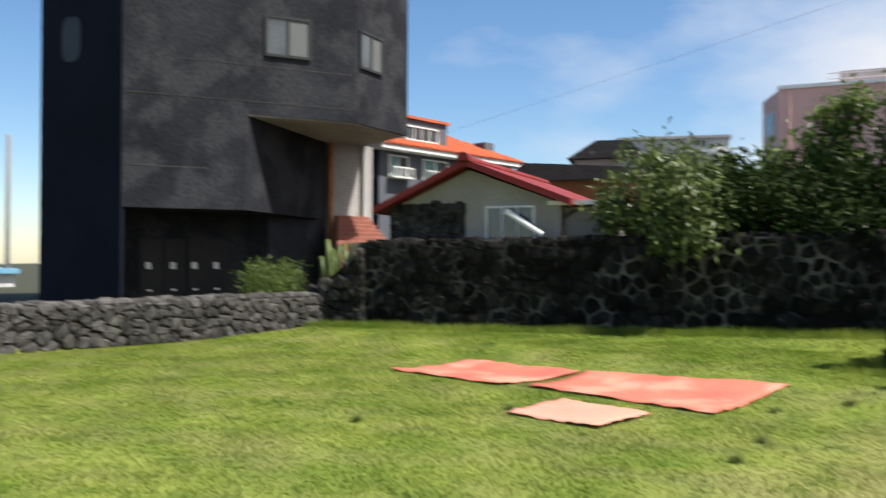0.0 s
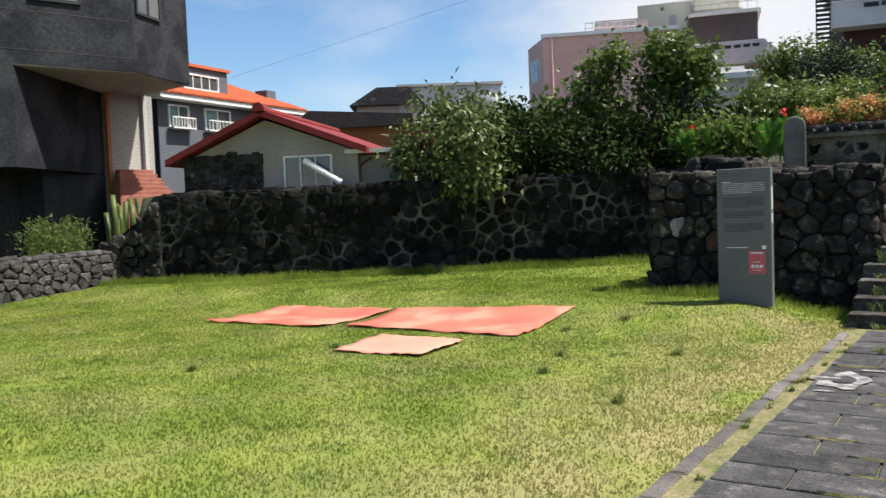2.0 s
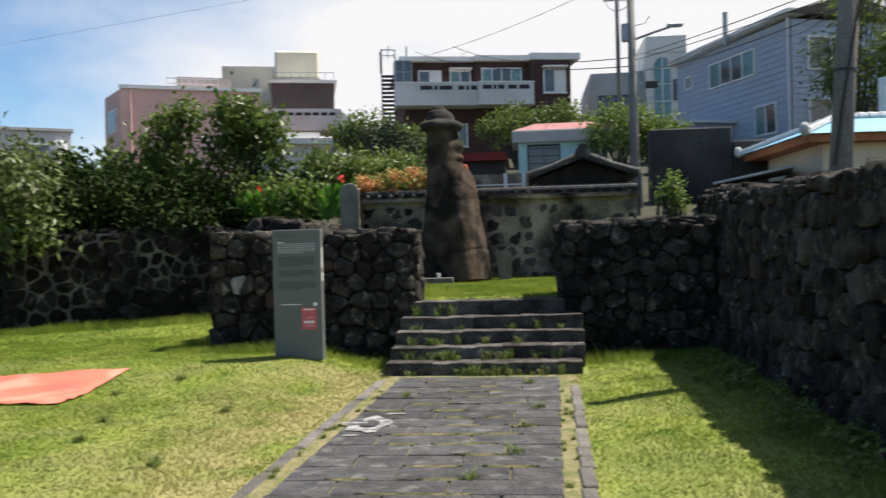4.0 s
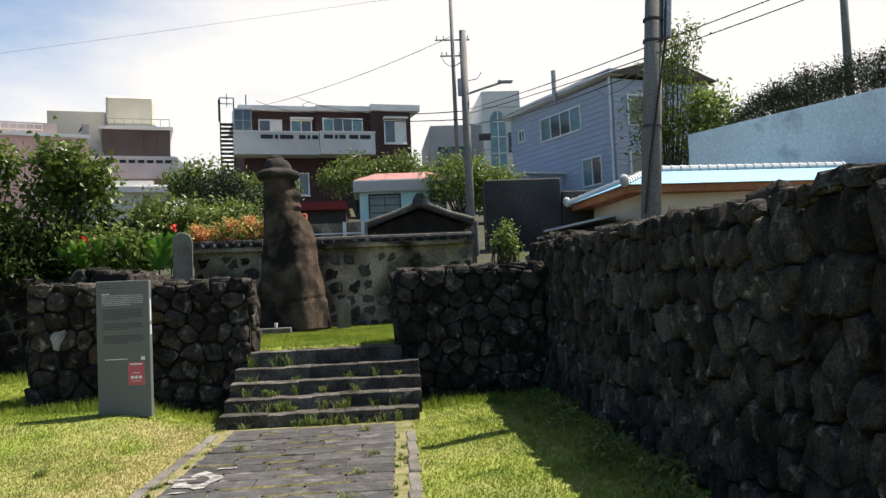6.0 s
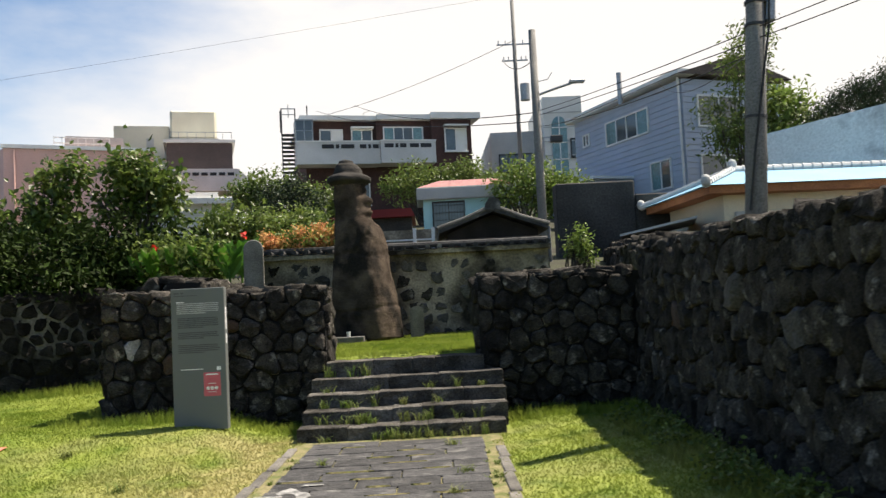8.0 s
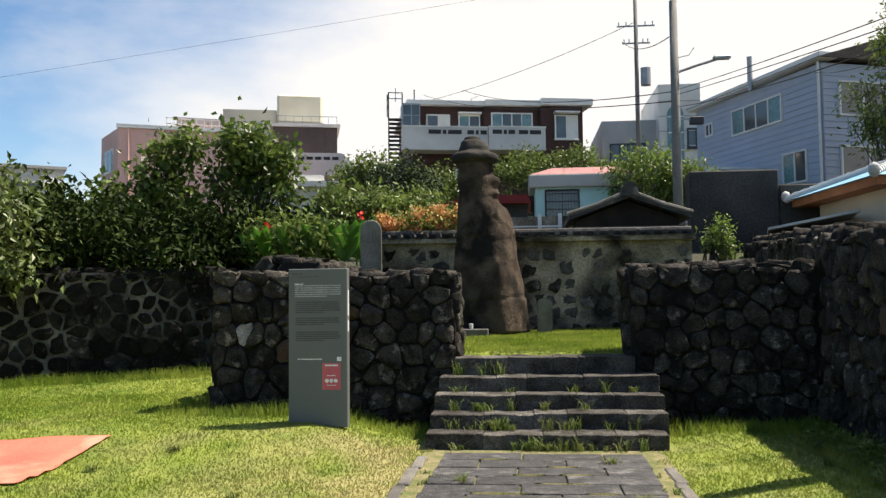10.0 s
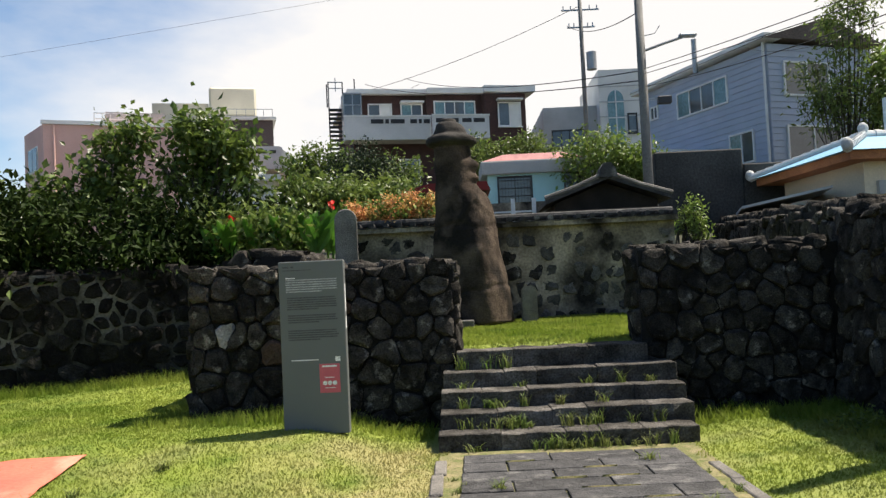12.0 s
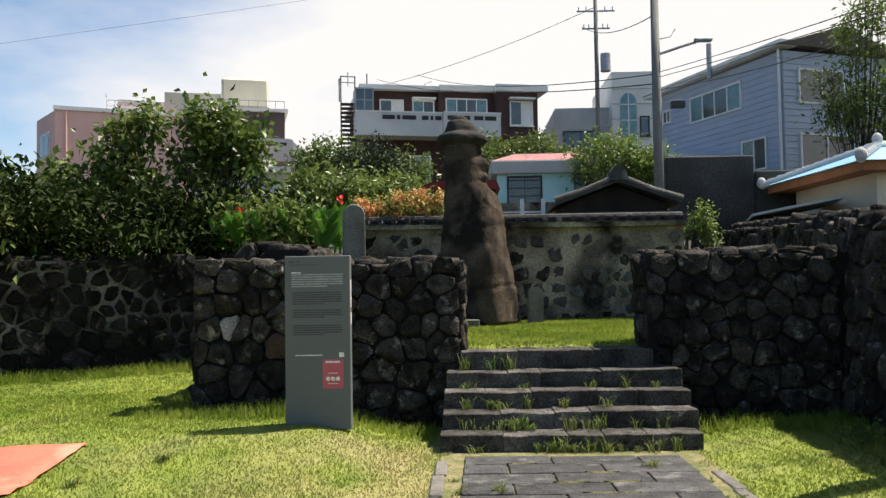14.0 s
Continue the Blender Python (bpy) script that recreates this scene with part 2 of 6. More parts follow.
def box(bm, x0, y0, z0, x1, y1, z1, bevel=0.0):
    v = [bm.verts.new(p) for p in ((x0, y0, z0), (x1, y0, z0), (x1, y1, z0), (x0, y1, z0), (x0, y0, z1), (x1, y0, z1), (x1, y1, z1), (x0, y1, z1))]
    f = [bm.faces.new([v[i] for i in q]) for q in ((3, 2, 1, 0), (4, 5, 6, 7), (0, 1, 5, 4), (1, 2, 6, 5), (2, 3, 7, 6), (3, 0, 4, 7))]
    if bevel:
        edges = {e for q in f for e in q.edges}
        bmesh.ops.bevel(bm, geom=list(edges), offset=bevel, segments=1, affect="EDGES")
    return bm


def boxes(*rows, bevel=0.0):
    bm = bmesh.new()
    for r in rows:
        box(bm, *r)
    if bevel:
        bmesh.ops.bevel(bm, geom=bm.edges[:], offset=bevel, segments=1, affect="EDGES")
    return bm


def prism(bm, pts, y0, y1):
    """A closed prism: outline in x and z, drawn out along y."""
    a = [bm.verts.new((x, y0, z)) for x, z in pts]
    b = [bm.verts.new((x, y1, z)) for x, z in pts]
    bm.faces.new(a)
    bm.faces.new(b[::-1])
    k = len(pts)
    for i in range(k):
        bm.faces.new((a[(i + 1) % k], a[i], b[i], b[(i + 1) % k]))
    bmesh.ops.recalc_face_normals(bm, faces=bm.faces[:])
    return bm


def tube(bm, path, r0, r1=None, sides=8):
    """A tapering tube along a path of points, closed at its ends."""
    r1 = r0 if r1 is None else r1
    path = [Vector(p) for p in path]
    rings = []
    for i, p in enumerate(path):
        d = (path[min(i + 1, len(path) - 1)] - path[max(i - 1, 0)]).normalized()
        a = d.orthogonal().normalized() if abs(d.z) < 0.99 else Vector((1, 0, 0))
        a = (a - d * a.dot(d)).normalized()
        c = d.cross(a)
        r = r0 + (r1 - r0) * i / (len(path) - 1)
        rings.append([bm.verts.new(p + (a * math.cos(k * math.tau / sides) + c * math.sin(k * math.tau / sides)) * r) for k in range(sides)])
    for q, s in zip(rings, rings[1:]):
        for k in range(sides):
            bm.faces.new((q[k], q[(k + 1) % sides], s[(k + 1) % sides], s[k]))
    bm.faces.new(rings[0][::-1])
    bm.faces.new(rings[-1])
    return bm


def sm(x, a, b):
    t = np.clip((x - a) / (b - a), 0, 1)
    return t * t * (3 - 2 * t)


# ---- the plan ----
BC, BA = (-14.4, 0.6), radians(24)          # foot and heading of the garden wall behind the lawn
BU, BN = (math.cos(BA), math.sin(BA)), (-math.sin(BA), math.cos(BA))


def ground_z(x, y):
    x, y = np.asarray(x, float), np.asarray(y, float)
    u = (x - BC[0]) * BU[0] + (y - BC[1]) * BU[1]
    s = (x - BC[0]) * BN[0] + (y - BC[1]) * BN[1]
    lawn = np.maximum(0.21 * sm(y, -1.4, 0.5) * sm(-x, 1.45, 2.5), sm(s, -3.5, 0.2) * (0.17 + 0.02 * np.clip(u, 0, 11)))
    lawn = lawn + 0.06 * sm(x, 1.1, 2.0)
    z = lawn
    west = sm(-x, 14.65, 14.9)
    z = z * (1 - west) + (0.42 - 0.02 * np.clip(-x - 24, 0, 400)) * west
    gard = np.maximum(sm(s, 0.32, 0.5) * sm(x, -14.7, -14.4), sm(-x, 2.7, 2.85) * sm(y, 2.6, 2.8) * sm(x, -4.0, -3.8)) * sm(-x, 2.7, 2.85)
    z = z * (1 - gard) + (1.88 + 0.11 * np.clip(s - 0.5, 0, 60)) * gard
    encl = sm(y, 1.5, 1.75) * sm(x, -2.85, -2.7)
    z = z * (1 - encl) + (0.84 + 0.022 * np.clip(y - 1.6, 0, 5)) * encl
    sidel = sm(y, 1.5, 1.75) * sm(-x, 2.7, 2.85) * sm(x, -3.75, -3.55) * (1 - sm(y, 2.6, 2.8))
    z = z * (1 - sidel) + 0.9 * sidel
    north = sm(y, 6.25, 6.5) * sm(x, -2.9, -2.75)
    z = z * (1 - north) + (1.7 + 0.155 * np.clip(y - 6.4, 0, 60)) * north
    east = sm(x, 3.3, 3.55) * (1 - sm(y, 6.3, 12.0))
    z = z * (1 - east) + (1.25 + 0.08 * np.clip(x - 3.5, 0, 40) + 0.09 * np.clip(y, -10, 12)) * east
    far = sm(np.hypot(x, y), 90, 260)
    return z * (1 - far) + 3.0 * sm(y - 0.3 * np.abs(x), -60, 120) * far - 4.0 * sm(-x, 120, 300) * far


def spread(a, b, step, reach):
    mid = list(np.arange(a, b + step, step))
    lo, hi, d = [], [], step
    while (mid[0] - a if not lo else 0) < reach and (not hi or hi[-1] - b < reach):
        d *= 1.16
        lo.append((lo[-1] if lo else mid[0]) - d)
        hi.append((hi[-1] if hi else mid[-1]) + d)
    return np.array(lo[::-1] + mid + hi)


xs, ys = spread(-15.5, 4.0, 0.12, 900), spread(-12, 8.5, 0.12, 900)
gx, gy = np.meshgrid(xs, ys)
gz = ground_z(gx, gy)
nx, ny = len(xs), len(ys)
idx = np.arange(nx * ny).reshape(ny, nx)
quads = np.stack([idx[:-1, :-1], idx[:-1, 1:], idx[1:, 1:], idx[1:, :-1]], -1).reshape(-1, 4)
me = bpy.data.meshes.new("ground")
me.from_pydata(np.stack([gx, gy, gz], -1).reshape(-1, 3).tolist(), [], quads.tolist())
me.materials.append(M["turf"])
me.materials.append(M["earth"])
cxs, cys = (gx[:-1, :-1] + gx[1:, 1:]).ravel() / 2, (gy[:-1, :-1] + gy[1:, 1:]).ravel() / 2
cs = (cxs - BC[0]) * BN[0] + (cys - BC[1]) * BN[1]
lawn_part = ((cs < 0.2) & (cxs < 3.2) & (cxs > -14.9) & ((cys < 1.6) | (cxs < -3.7))) | ((cys < 6.2) & (cxs > -2.8) & (cxs < 3.3))
me.polygons.foreach_set("material_index", np.where(lawn_part, 0, 1).tolist())
me.polygons.foreach_set("use_smooth", [True] * len(me.polygons))
tagged(new("ground", me), "sunlit mown lawn and rising earth between stone walls", "ground", kind="structure")


# ---- rubble walls ----
def clip_poly(poly, px, py, nx_, ny_):
    out = []
    for i in range(len(poly)):
        a, b = poly[i], poly[(i + 1) % len(poly)]
        da = (a[0] - px) * nx_ + (a[1] - py) * ny_
        db = (b[0] - px) * nx_ + (b[1] - py) * ny_
        if da <= 0:
            out.append(a)
        if da * db < 0:
            k = da / (da - db)
            out.append((a[0] + (b[0] - a[0]) * k, a[1] + (b[1] - a[1]) * k))
    return out


def cells(w, h, cw, ch, rng, jit=0.42):
    """Irregular stone outlines that fill a face w wide and h high."""
    pts, z, row = [], 0.0, 0
    while z < h:
        hh = ch * rng.uniform(0.55, 1.5)
        x = -rng.uniform(0, cw)
        while x < w + cw:
            ww = cw * rng.uniform(0.4, 1.55)
            pts.append((x + ww / 2 + rng.uniform(-jit, jit) * cw * 0.4, z + hh / 2 + rng.uniform(-jit, jit) * ch))
            x += ww
        z += hh
    pts = np.array(pts)
    made = []
    for i, p in enumerate(pts):
        if not (-0.05 < p[0] < w + 0.05 and -0.05 < p[1] < h + 0.1):
            continue
        poly = [(0, 0), (w, 0), (w, h), (0, h)]
        d = np.hypot(*(pts - p).T)
        for j in np.argsort(d)[1:16]:
            q = pts[j]
            poly = clip_poly(poly, (p[0] + q[0]) / 2, (p[1] + q[1]) / 2, q[0] - p[0], q[1] - p[1])
            if len(poly) < 3:
                break
        if len(poly) >= 3:
            made.append(poly)
    return made


def stone_mesh(poly, O, U, V, N, rng, gap, proud, top=None):
    a = np.array(poly)
    c = a.mean(0)
    ring = []
    for i in range(len(a)):
        p, q, r = a[i - 1], a[i], a[(i + 1) % len(a)]
        ring += [q + (p - q) * 0.2, q + (r - q) * 0.2]
    ring = np.array(ring)
    size = np.hypot(*(ring - c).T).mean()
    if size < 0.03:
        return None
    k0 = max(0.6, 1 - gap / size)
    if top is not None:
        lift = rng.uniform(-0.03, 0.06)
        ring[:, 1] = np.where(ring[:, 1] > top - 0.02, ring[:, 1] + lift, ring[:, 1])
    depth = proud * rng.uniform(0.6, 1.35) * min(1.0, size / 0.12 + 0.3)
    tilt = np.array([rng.uniform(-0.16, 0.16), rng.uniform(-0.16, 0.16)])
    n = len(ring)
    verts = []
    for k, d, j in ((k0 * 1.0, -0.09, 0.0), (k0 * 0.985, depth * 0.5, 0.016), (k0 * 0.84, depth, 0.028)):
        for p in ring:
            q = c + (p - c) * k + np.array([rng.uniform(-j, j), rng.uniform(-j, j)])
            e = d + (np.dot(tilt, q - c) if d > 0 else 0) + rng.uniform(-j, j) * 0.5
            verts.append(O + U * q[0] + V * q[1] + N * e)
    verts.append(O + U * c[0] + V * c[1] + N * (depth + rng.uniform(0, 0.015)))
    faces = [(r * n + i, r * n + (i + 1) % n, (r + 1) * n + (i + 1) % n, (r + 1) * n + i) for r in (0, 1) for i in range(n)]
    faces += [(2 * n + i, 2 * n + (i + 1) % n, 3 * n) for i in range(n)]
    me = bpy.data.meshes.new("stone")
    me.from_pydata([tuple(v) for v in verts], [], faces)
    me.polygons.foreach_set("use_smooth", [k < 2 * n for k in range(len(me.polygons))])
    return me


def stone_face(parent, O, U, V, N, w, h, cw, ch, seed, gap=0.009, proud=0.055, joined=False, slope=0.0, ragged=True, material="basalt", special=None):
    """Lays single stones on one face of a wall. special: (u, v, material) of stones that differ."""
    rng = random.Random(seed)
    O, U, V, N = (np.array(v, float) for v in (O, U, V, N))
    flip = np.dot(np.cross(U, V), N) < 0
    rest_v, rest_f = [], []
    for poly in cells(w, h, cw, ch, rng):
        if slope and np.array(poly).mean(0)[1] > h - slope * (1 - np.array(poly).mean(0)[0] / w):
            continue
        me = stone_mesh(poly, O, U, V, N, rng, gap, proud, h if ragged else None)
        if not me:
            continue
        if flip:
            me.flip_normals()
        if joined:
            k = len(rest_v)
            rest_v += [tuple(v.co) for v in me.vertices]
            rest_f += [tuple(k + i for i in p.vertices) for p in me.polygons]
            bpy.data.meshes.remove(me)
            continue
        use = material
        c = np.array(poly).mean(0)
        for su, sv, sm_name in special or ():
            inside = all((b[0] - a[0]) * (sv - a[1]) - (b[1] - a[1]) * (su - a[0]) >= 0 for a, b in zip(poly, poly[1:] + poly[:1]))
            if inside:
                use = sm_name
        me.materials.append(M[use])
        new("stone", me).parent = parent
    if joined:
        me = bpy.data.meshes.new("stone_rest")
        me.from_pydata(rest_v, [], rest_f)
        me.materials.append(M[material])
        ob = new("stone_rest", me)
        ob.parent = parent
        ob["kind"] = "stuff"


def core_wall(name, p0, p1, n, thick, z0, z1, label, material="core", batter=0.0, z1b=None):
    """The body of a wall from p0 to p1; n points to its outer face, whose foot is the line p0 p1."""
    z1b = z1 if z1b is None else z1b
    bm = bmesh.new()
    P = [np.array((*p0, 0.0)), np.array((*p1, 0.0))]
    n = np.array((*n, 0.0))
    v = []
    for p, zt in ((P[0], z1), (P[1], z1b)):
        v.append([bm.verts.new(q) for q in (p + (0, 0, z0), p - n * thick + (0, 0, z0), p - n * (thick * 0.96) + (0, 0, zt), p - n * batter + (0, 0, zt))])
    bm.faces.new(v[0]), bm.faces.new(v[1][::-1])
    for i in range(4):
        bm.faces.new((v[0][i], v[1][i], v[1][(i + 1) % 4], v[0][(i + 1) % 4]))
    bmesh.ops.recalc_face_normals(bm, faces=bm.faces[:])
    return tagged(mesh_object(name, bm, M[material]), label, "wall", kind="structure")


Z = (0, 0, 1)
# the front wall of the enclosure, in two lengths with the steps between
wfl = core_wall("wall_front_left", (-3.86, 1.42), (-0.99, 1.42), (0, -1), 0.62, 0.0, 1.76, "dry-laid dark basalt rubble wall beside the steps")
wfr = core_wall("wall_front_right", (1.01, 1.42), (3.3, 1.42), (0, -1), 0.62, -0.05, 1.80, "dry-laid dark basalt rubble wall right beside stone steps")
# the long wall along the side of the path
wlg = core_wall("wall_long", (2.86, -12.0), (3.06, 1.42), (-1, 0), 0.75, -0.1, 1.84, "tall dark basalt rubble wall along the lawn", batter=0.12, z1b=2.06)
wlb = core_wall("wall_long_back", (3.28, 1.2), (4.7, 10.6), (-0.989, 0.15), 0.7, 0.4, 2.15, "dark basalt rubble wall beyond the enclosure", batter=0.05, z1b=2.62)
# the old garden wall behind the lawn, and the low wall at its end
def bpt(u, s):
    return (BC[0] + BU[0] * u + BN[0] * s, BC[1] + BU[1] * u + BN[1] * s)


wgd = core_wall("wall_garden", bpt(0.85, 0.04), bpt(12.3, 0.04), (-BN[0], -BN[1]), 0.55, 0.0, 1.86, "old mortared basalt garden wall in shade", "mortar", z1b=1.98)
wge = core_wall("wall_garden_end", bpt(-0.45, 0.0), bpt(0.85, 0.0), (-BN[0], -BN[1]), 0.6, 0.0, 0.85, "crumbling low end of the old basalt wall", "mortar", z1b=1.7)
wlo = core_wall("wall_low", (-14.85, -9.5), (-14.5, 0.6), (1, -0.03), 0.5, -0.1, 0.70, "low dry-laid basalt wall at the lawn edge", z1b=0.80)
wgs = core_wall("wall_garden_side", (-2.72, 6.2), (-2.72, 2.0), (1, 0), 0.5, 0.6, 1.95, "rough basalt edge of the raised garden")

# ---- steps ----
def steps():
    ob = thing("stone_steps", pose(0, 0, 0), "five worn dark basalt steps with weeds in the joints", "steps", kind="structure")
    ob["category"] = "steps"
    rng = random.Random(5)
    rows = ((-1.19, 1.18, 0.0, 0.155), (-1.17, 1.23, 0.33, 0.31), (-1.16, 1.25, 0.66, 0.455), (-1.14, 1.25, 0.99, 0.625), (-0.99, 1.04, 1.32, 0.81))
    for k, (x0, x1, y0, z) in enumerate(rows):
        x = x0
        while x < x1 - 0.01:
            w = rng.uniform(0.28, 0.75)
            if x1 - (x + w) < 0.2:
                w = x1 - x
            bm = bmesh.new()
            dz, dy = rng.uniform(-0.009, 0.009), rng.uniform(-0.02, 0.015)
            box(bm, x + 0.001, y0 + dy, z - 0.27, x + w - 0.001, y0 + 0.42, z + dz)
            bmesh.ops.subdivide_edges(bm, edges=bm.edges[:], cuts=3, use_grid_fill=True)
            for v in bm.verts:
                q = v.co * 5.5
                wob = Vector((0.0, noise.noise(q), noise.noise(q + Vector((7, 3, 1)))))
                v.co += Vector((0.0, wob.y * 0.018 + rng.uniform(-1, 1) * 0.009, wob.z * 0.010 + rng.uniform(-1, 1) * 0.005))
            bmesh.ops.bevel(bm, geom=[e for e in bm.edges if e.calc_face_angle(0) > 1.0], offset=0.008, segments=1, affect="EDGES")
            part("step_stone", bm, M["steps"], ob)
            x += w
    part("step_core", boxes((-1.1, 0.12, -0.2, 1.15, 1.75, 0.1), (-1.08, 0.45, 0.1, 1.15, 1.75, 0.25), (-1.06, 0.78, 0.25, 1.15, 1.75, 0.40), (-0.97, 1.1, 0.4, 1.02, 1.75, 0.56), (-0.97, 1.42, 0.56, 1.02, 2.0, 0.76)), M["core"], ob)


steps()


# ---- paved path ----
def path_x(y):
    return -0.05 + 0.033 * (y + 0.5)


def paving():
    bm = bmesh.new()
    v = [bm.verts.new((path_x(y) + sx * 1.14, y, 0.006)) for y in (-0.05, -14) for sx in (-1, 1)]
    w = [bm.verts.new((path_x(y) + sx * 1.14, y, -0.12)) for y in (-0.05, -14) for sx in (-1, 1)]
    bm.faces.new((v[0], v[1], v[3], v[2])[::-1])
    for a, b in ((0, 1), (1, 3), (3, 2), (2, 0)):
        bm.faces.new((v[a], v[b], w[b], w[a]))
    bmesh.ops.recalc_face_normals(bm, faces=bm.faces[:])
    ob = tagged(mesh_object("pavement", bm, M["bed"]), "path of dark basalt slabs with grass in joints", "path", kind="structure")
    rng = random.Random(11)
    y, row = -0.30, 0
    while y > -13.6:
        d = 0.335
        left, right = -0.93, 0.93
        x = left
        first = True
        while x < right - 0.02:
            w = (0.38 if (row % 2 and first) else 0.74) * rng.uniform(0.96, 1.04)
            first = False
            if right - (x + w) < 0.15:
                w = right - x
            px = path_x(y)
            b = bmesh.new()
            g = rng.uniform(0.004, 0.009)
            box(b, px + x + g, y - d + g, -0.05, px + x + w - g, y - g, 0.026 + rng.uniform(-0.004, 0.005), bevel=0.006)
            bmesh.ops.rotate(b, verts=b.verts[:], cent=(px + x + w / 2, y - d / 2, 0), matrix=Matrix.Rotation(rng.uniform(-0.006, 0.006), 3, "Z"))
            part("slab", b, M["slab"], ob)
            x += w
        y -= d
        row += 1
    for sx in (-1, 1):
        y = -0.45 if sx < 0 else -0.9
        while y > -13.5:
            ln = rng.uniform(0.45, 0.75)
            px = path_x(y - ln / 2) + sx * 1.10
            b = boxes((px - 0.055, y - ln + 0.01, -0.08, px + 0.045, y - 0.01, 0.020 + rng.uniform(-0.008, 0.008)), bevel=0.01)
            part("kerb_stone", b, M["kerb"], ob)
            y -= ln
    for i in range(46):
        yy = -0.30 - 0.335 * rng.randint(1, 17)
        x0 = path_x(yy) + rng.uniform(-0.9, 0.6)
        b = bmesh.new()
        ln = rng.uniform(0.12, 0.45)
        prev = None
        for k in range(9):
            wv = 0.011 * math.sin(math.pi * k / 8) ** 0.5 * rng.uniform(0.6, 1.4)
            ring = [b.verts.new((x0 + ln * k / 8, yy + dy * wv, 0.024 + dz)) for dy, dz in ((-1, 0.0), (0, 0.014), (1, 0.0))]
            if prev:
                b.faces.new((prev[0], ring[0], ring[1], prev[1])), b.faces.new((prev[1], ring[1], ring[2], prev[2]))
            prev = ring
        part("joint_moss", b, M["moss"], ob, "yellow-green moss in a joint" if i == 0 else "")
    # a worn white painted curl on the slabs
    b = bmesh.new()
    cx, cy = -1.0, -2.92
    ring = []
    for i in range(15):
        a = radians(-165 + 300 * i / 14)
        r0, r1 = 0.085, 0.17 + 0.03 * math.sin(i * 1.7)
        ring.append([b.verts.new((cx + 0.16 + math.cos(a) * r * 1.05, cy + math.sin(a) * r * 1.9, 0.0335)) for r in (r0, r1)])
    for p, q in zip(ring, ring[1:]):
        b.faces.new((p[0], p[1], q[1], q[0]))
    for x0, y0, x1, y1 in ((0.0, -0.46, 0.16, -0.41), (-0.12, 0.02, 0.14, 0.10), (0.22, 0.42, 0.42, 0.48)):
        b.faces.new([b.verts.new((cx + x, cy + y, 0.0335)) for x, y in ((x0, y0), (x1, y0 + 0.02), (x1 - 0.02, y1), (x0 + 0.03, y1))])
    bmesh.ops.recalc_face_normals(b, faces=b.faces[:])
    part("painted_mark", b, M["white_paint"], ob, "worn white painted curl")


paving()


# ---- information sign ----
def sign():
    x0, x1, y, z0, z1, d = -2.665, -2.038, 0.376, 0.16, 1.815, 0.115
    ob = thing("information_sign", pose(x0, y, z0, 0, 0, -0.4), "tall slim grey metal information pillar on the lawn", "sign")
    w, h = x1 - x0, z1 - z0
    b = boxes((0, 0, 0, w, d, h), bevel=0.006)
    part("panel", b, M["sign_grey"], ob)

    def bar(name, u0, v0, u1, v1, m, out=0.002, label=""):
        return part(name, boxes((u0 * w, -out, v0 * h, u1 * w, 0.001, v1 * h)), M[m], ob, label)

    # title, paragraphs and rules, as bars of the size of the lettering
    bar("title", 0.06, 0.962, 0.155, 0.972, "sign_dark"), bar("title", 0.19, 0.962, 0.235, 0.972, "sign_dark")
    bar("subtitle", 0.06, 0.946, 0.5, 0.951, "sign_dark")
    rng = random.Random(3)
    bar("text_line", 0.105, 0.900, 0.25, 0.906, "sign_white")
    for i in range(6):
        bar("text_line", 0.105, 0.888 - 0.0135 * i, 0.89 if i < 5 else 0.66, 0.8955 - 0.0135 * i, "sign_text")
    for top, k in ((0.792, 6), (0.690, 4), (0.602, 5)):
        for i in range(k):
            bar("text_line", 0.12, top - 0.013 * i - 0.008, 0.89 * rng.uniform(0.96, 1.0) if i < k - 1 else 0.6, top - 0.013 * i, "sign_dark")
    bar("text_line", 0.155, 0.424, 0.57, 0.430, "sign_white")
    bar("code_square", 0.825, 0.415, 0.9, 0.442, "sign_white")
    red = bar("notice", 0.575, 0.236, 0.885, 0.402, "sign_red", 0.004, "small red notice sticker")
    for u0, v0, u1, v1 in ((0.62, 0.383, 0.84, 0.393), (0.66, 0.322, 0.80, 0.326), (0.65, 0.262, 0.81, 0.266)):
        part("notice_line", boxes((u0 * w, -0.006, v0 * h, u1 * w, -0.003, v1 * h)), M["sign_white"], red)
    for u in (0.655, 0.73, 0.805):
        b = bmesh.new()
        bmesh.ops.create_cone(b, cap_ends=True, segments=14, radius1=0.021, radius2=0.021, depth=0.003, matrix=Matrix.Translation((u * w, -0.006, 0.292 * h)) @ Matrix.Rotation(radians(90), 4, "X"))
        part("pictogram", b, M["sign_white"], red)
    part("edge_lettering", boxes((w - 0.001, 0.03, 0.60 * h, w + 0.002, 0.075, 0.67 * h), (w - 0.001, 0.03, 0.70 * h, w + 0.002, 0.075, 0.86 * h)), M["sign_white"], ob)


sign()


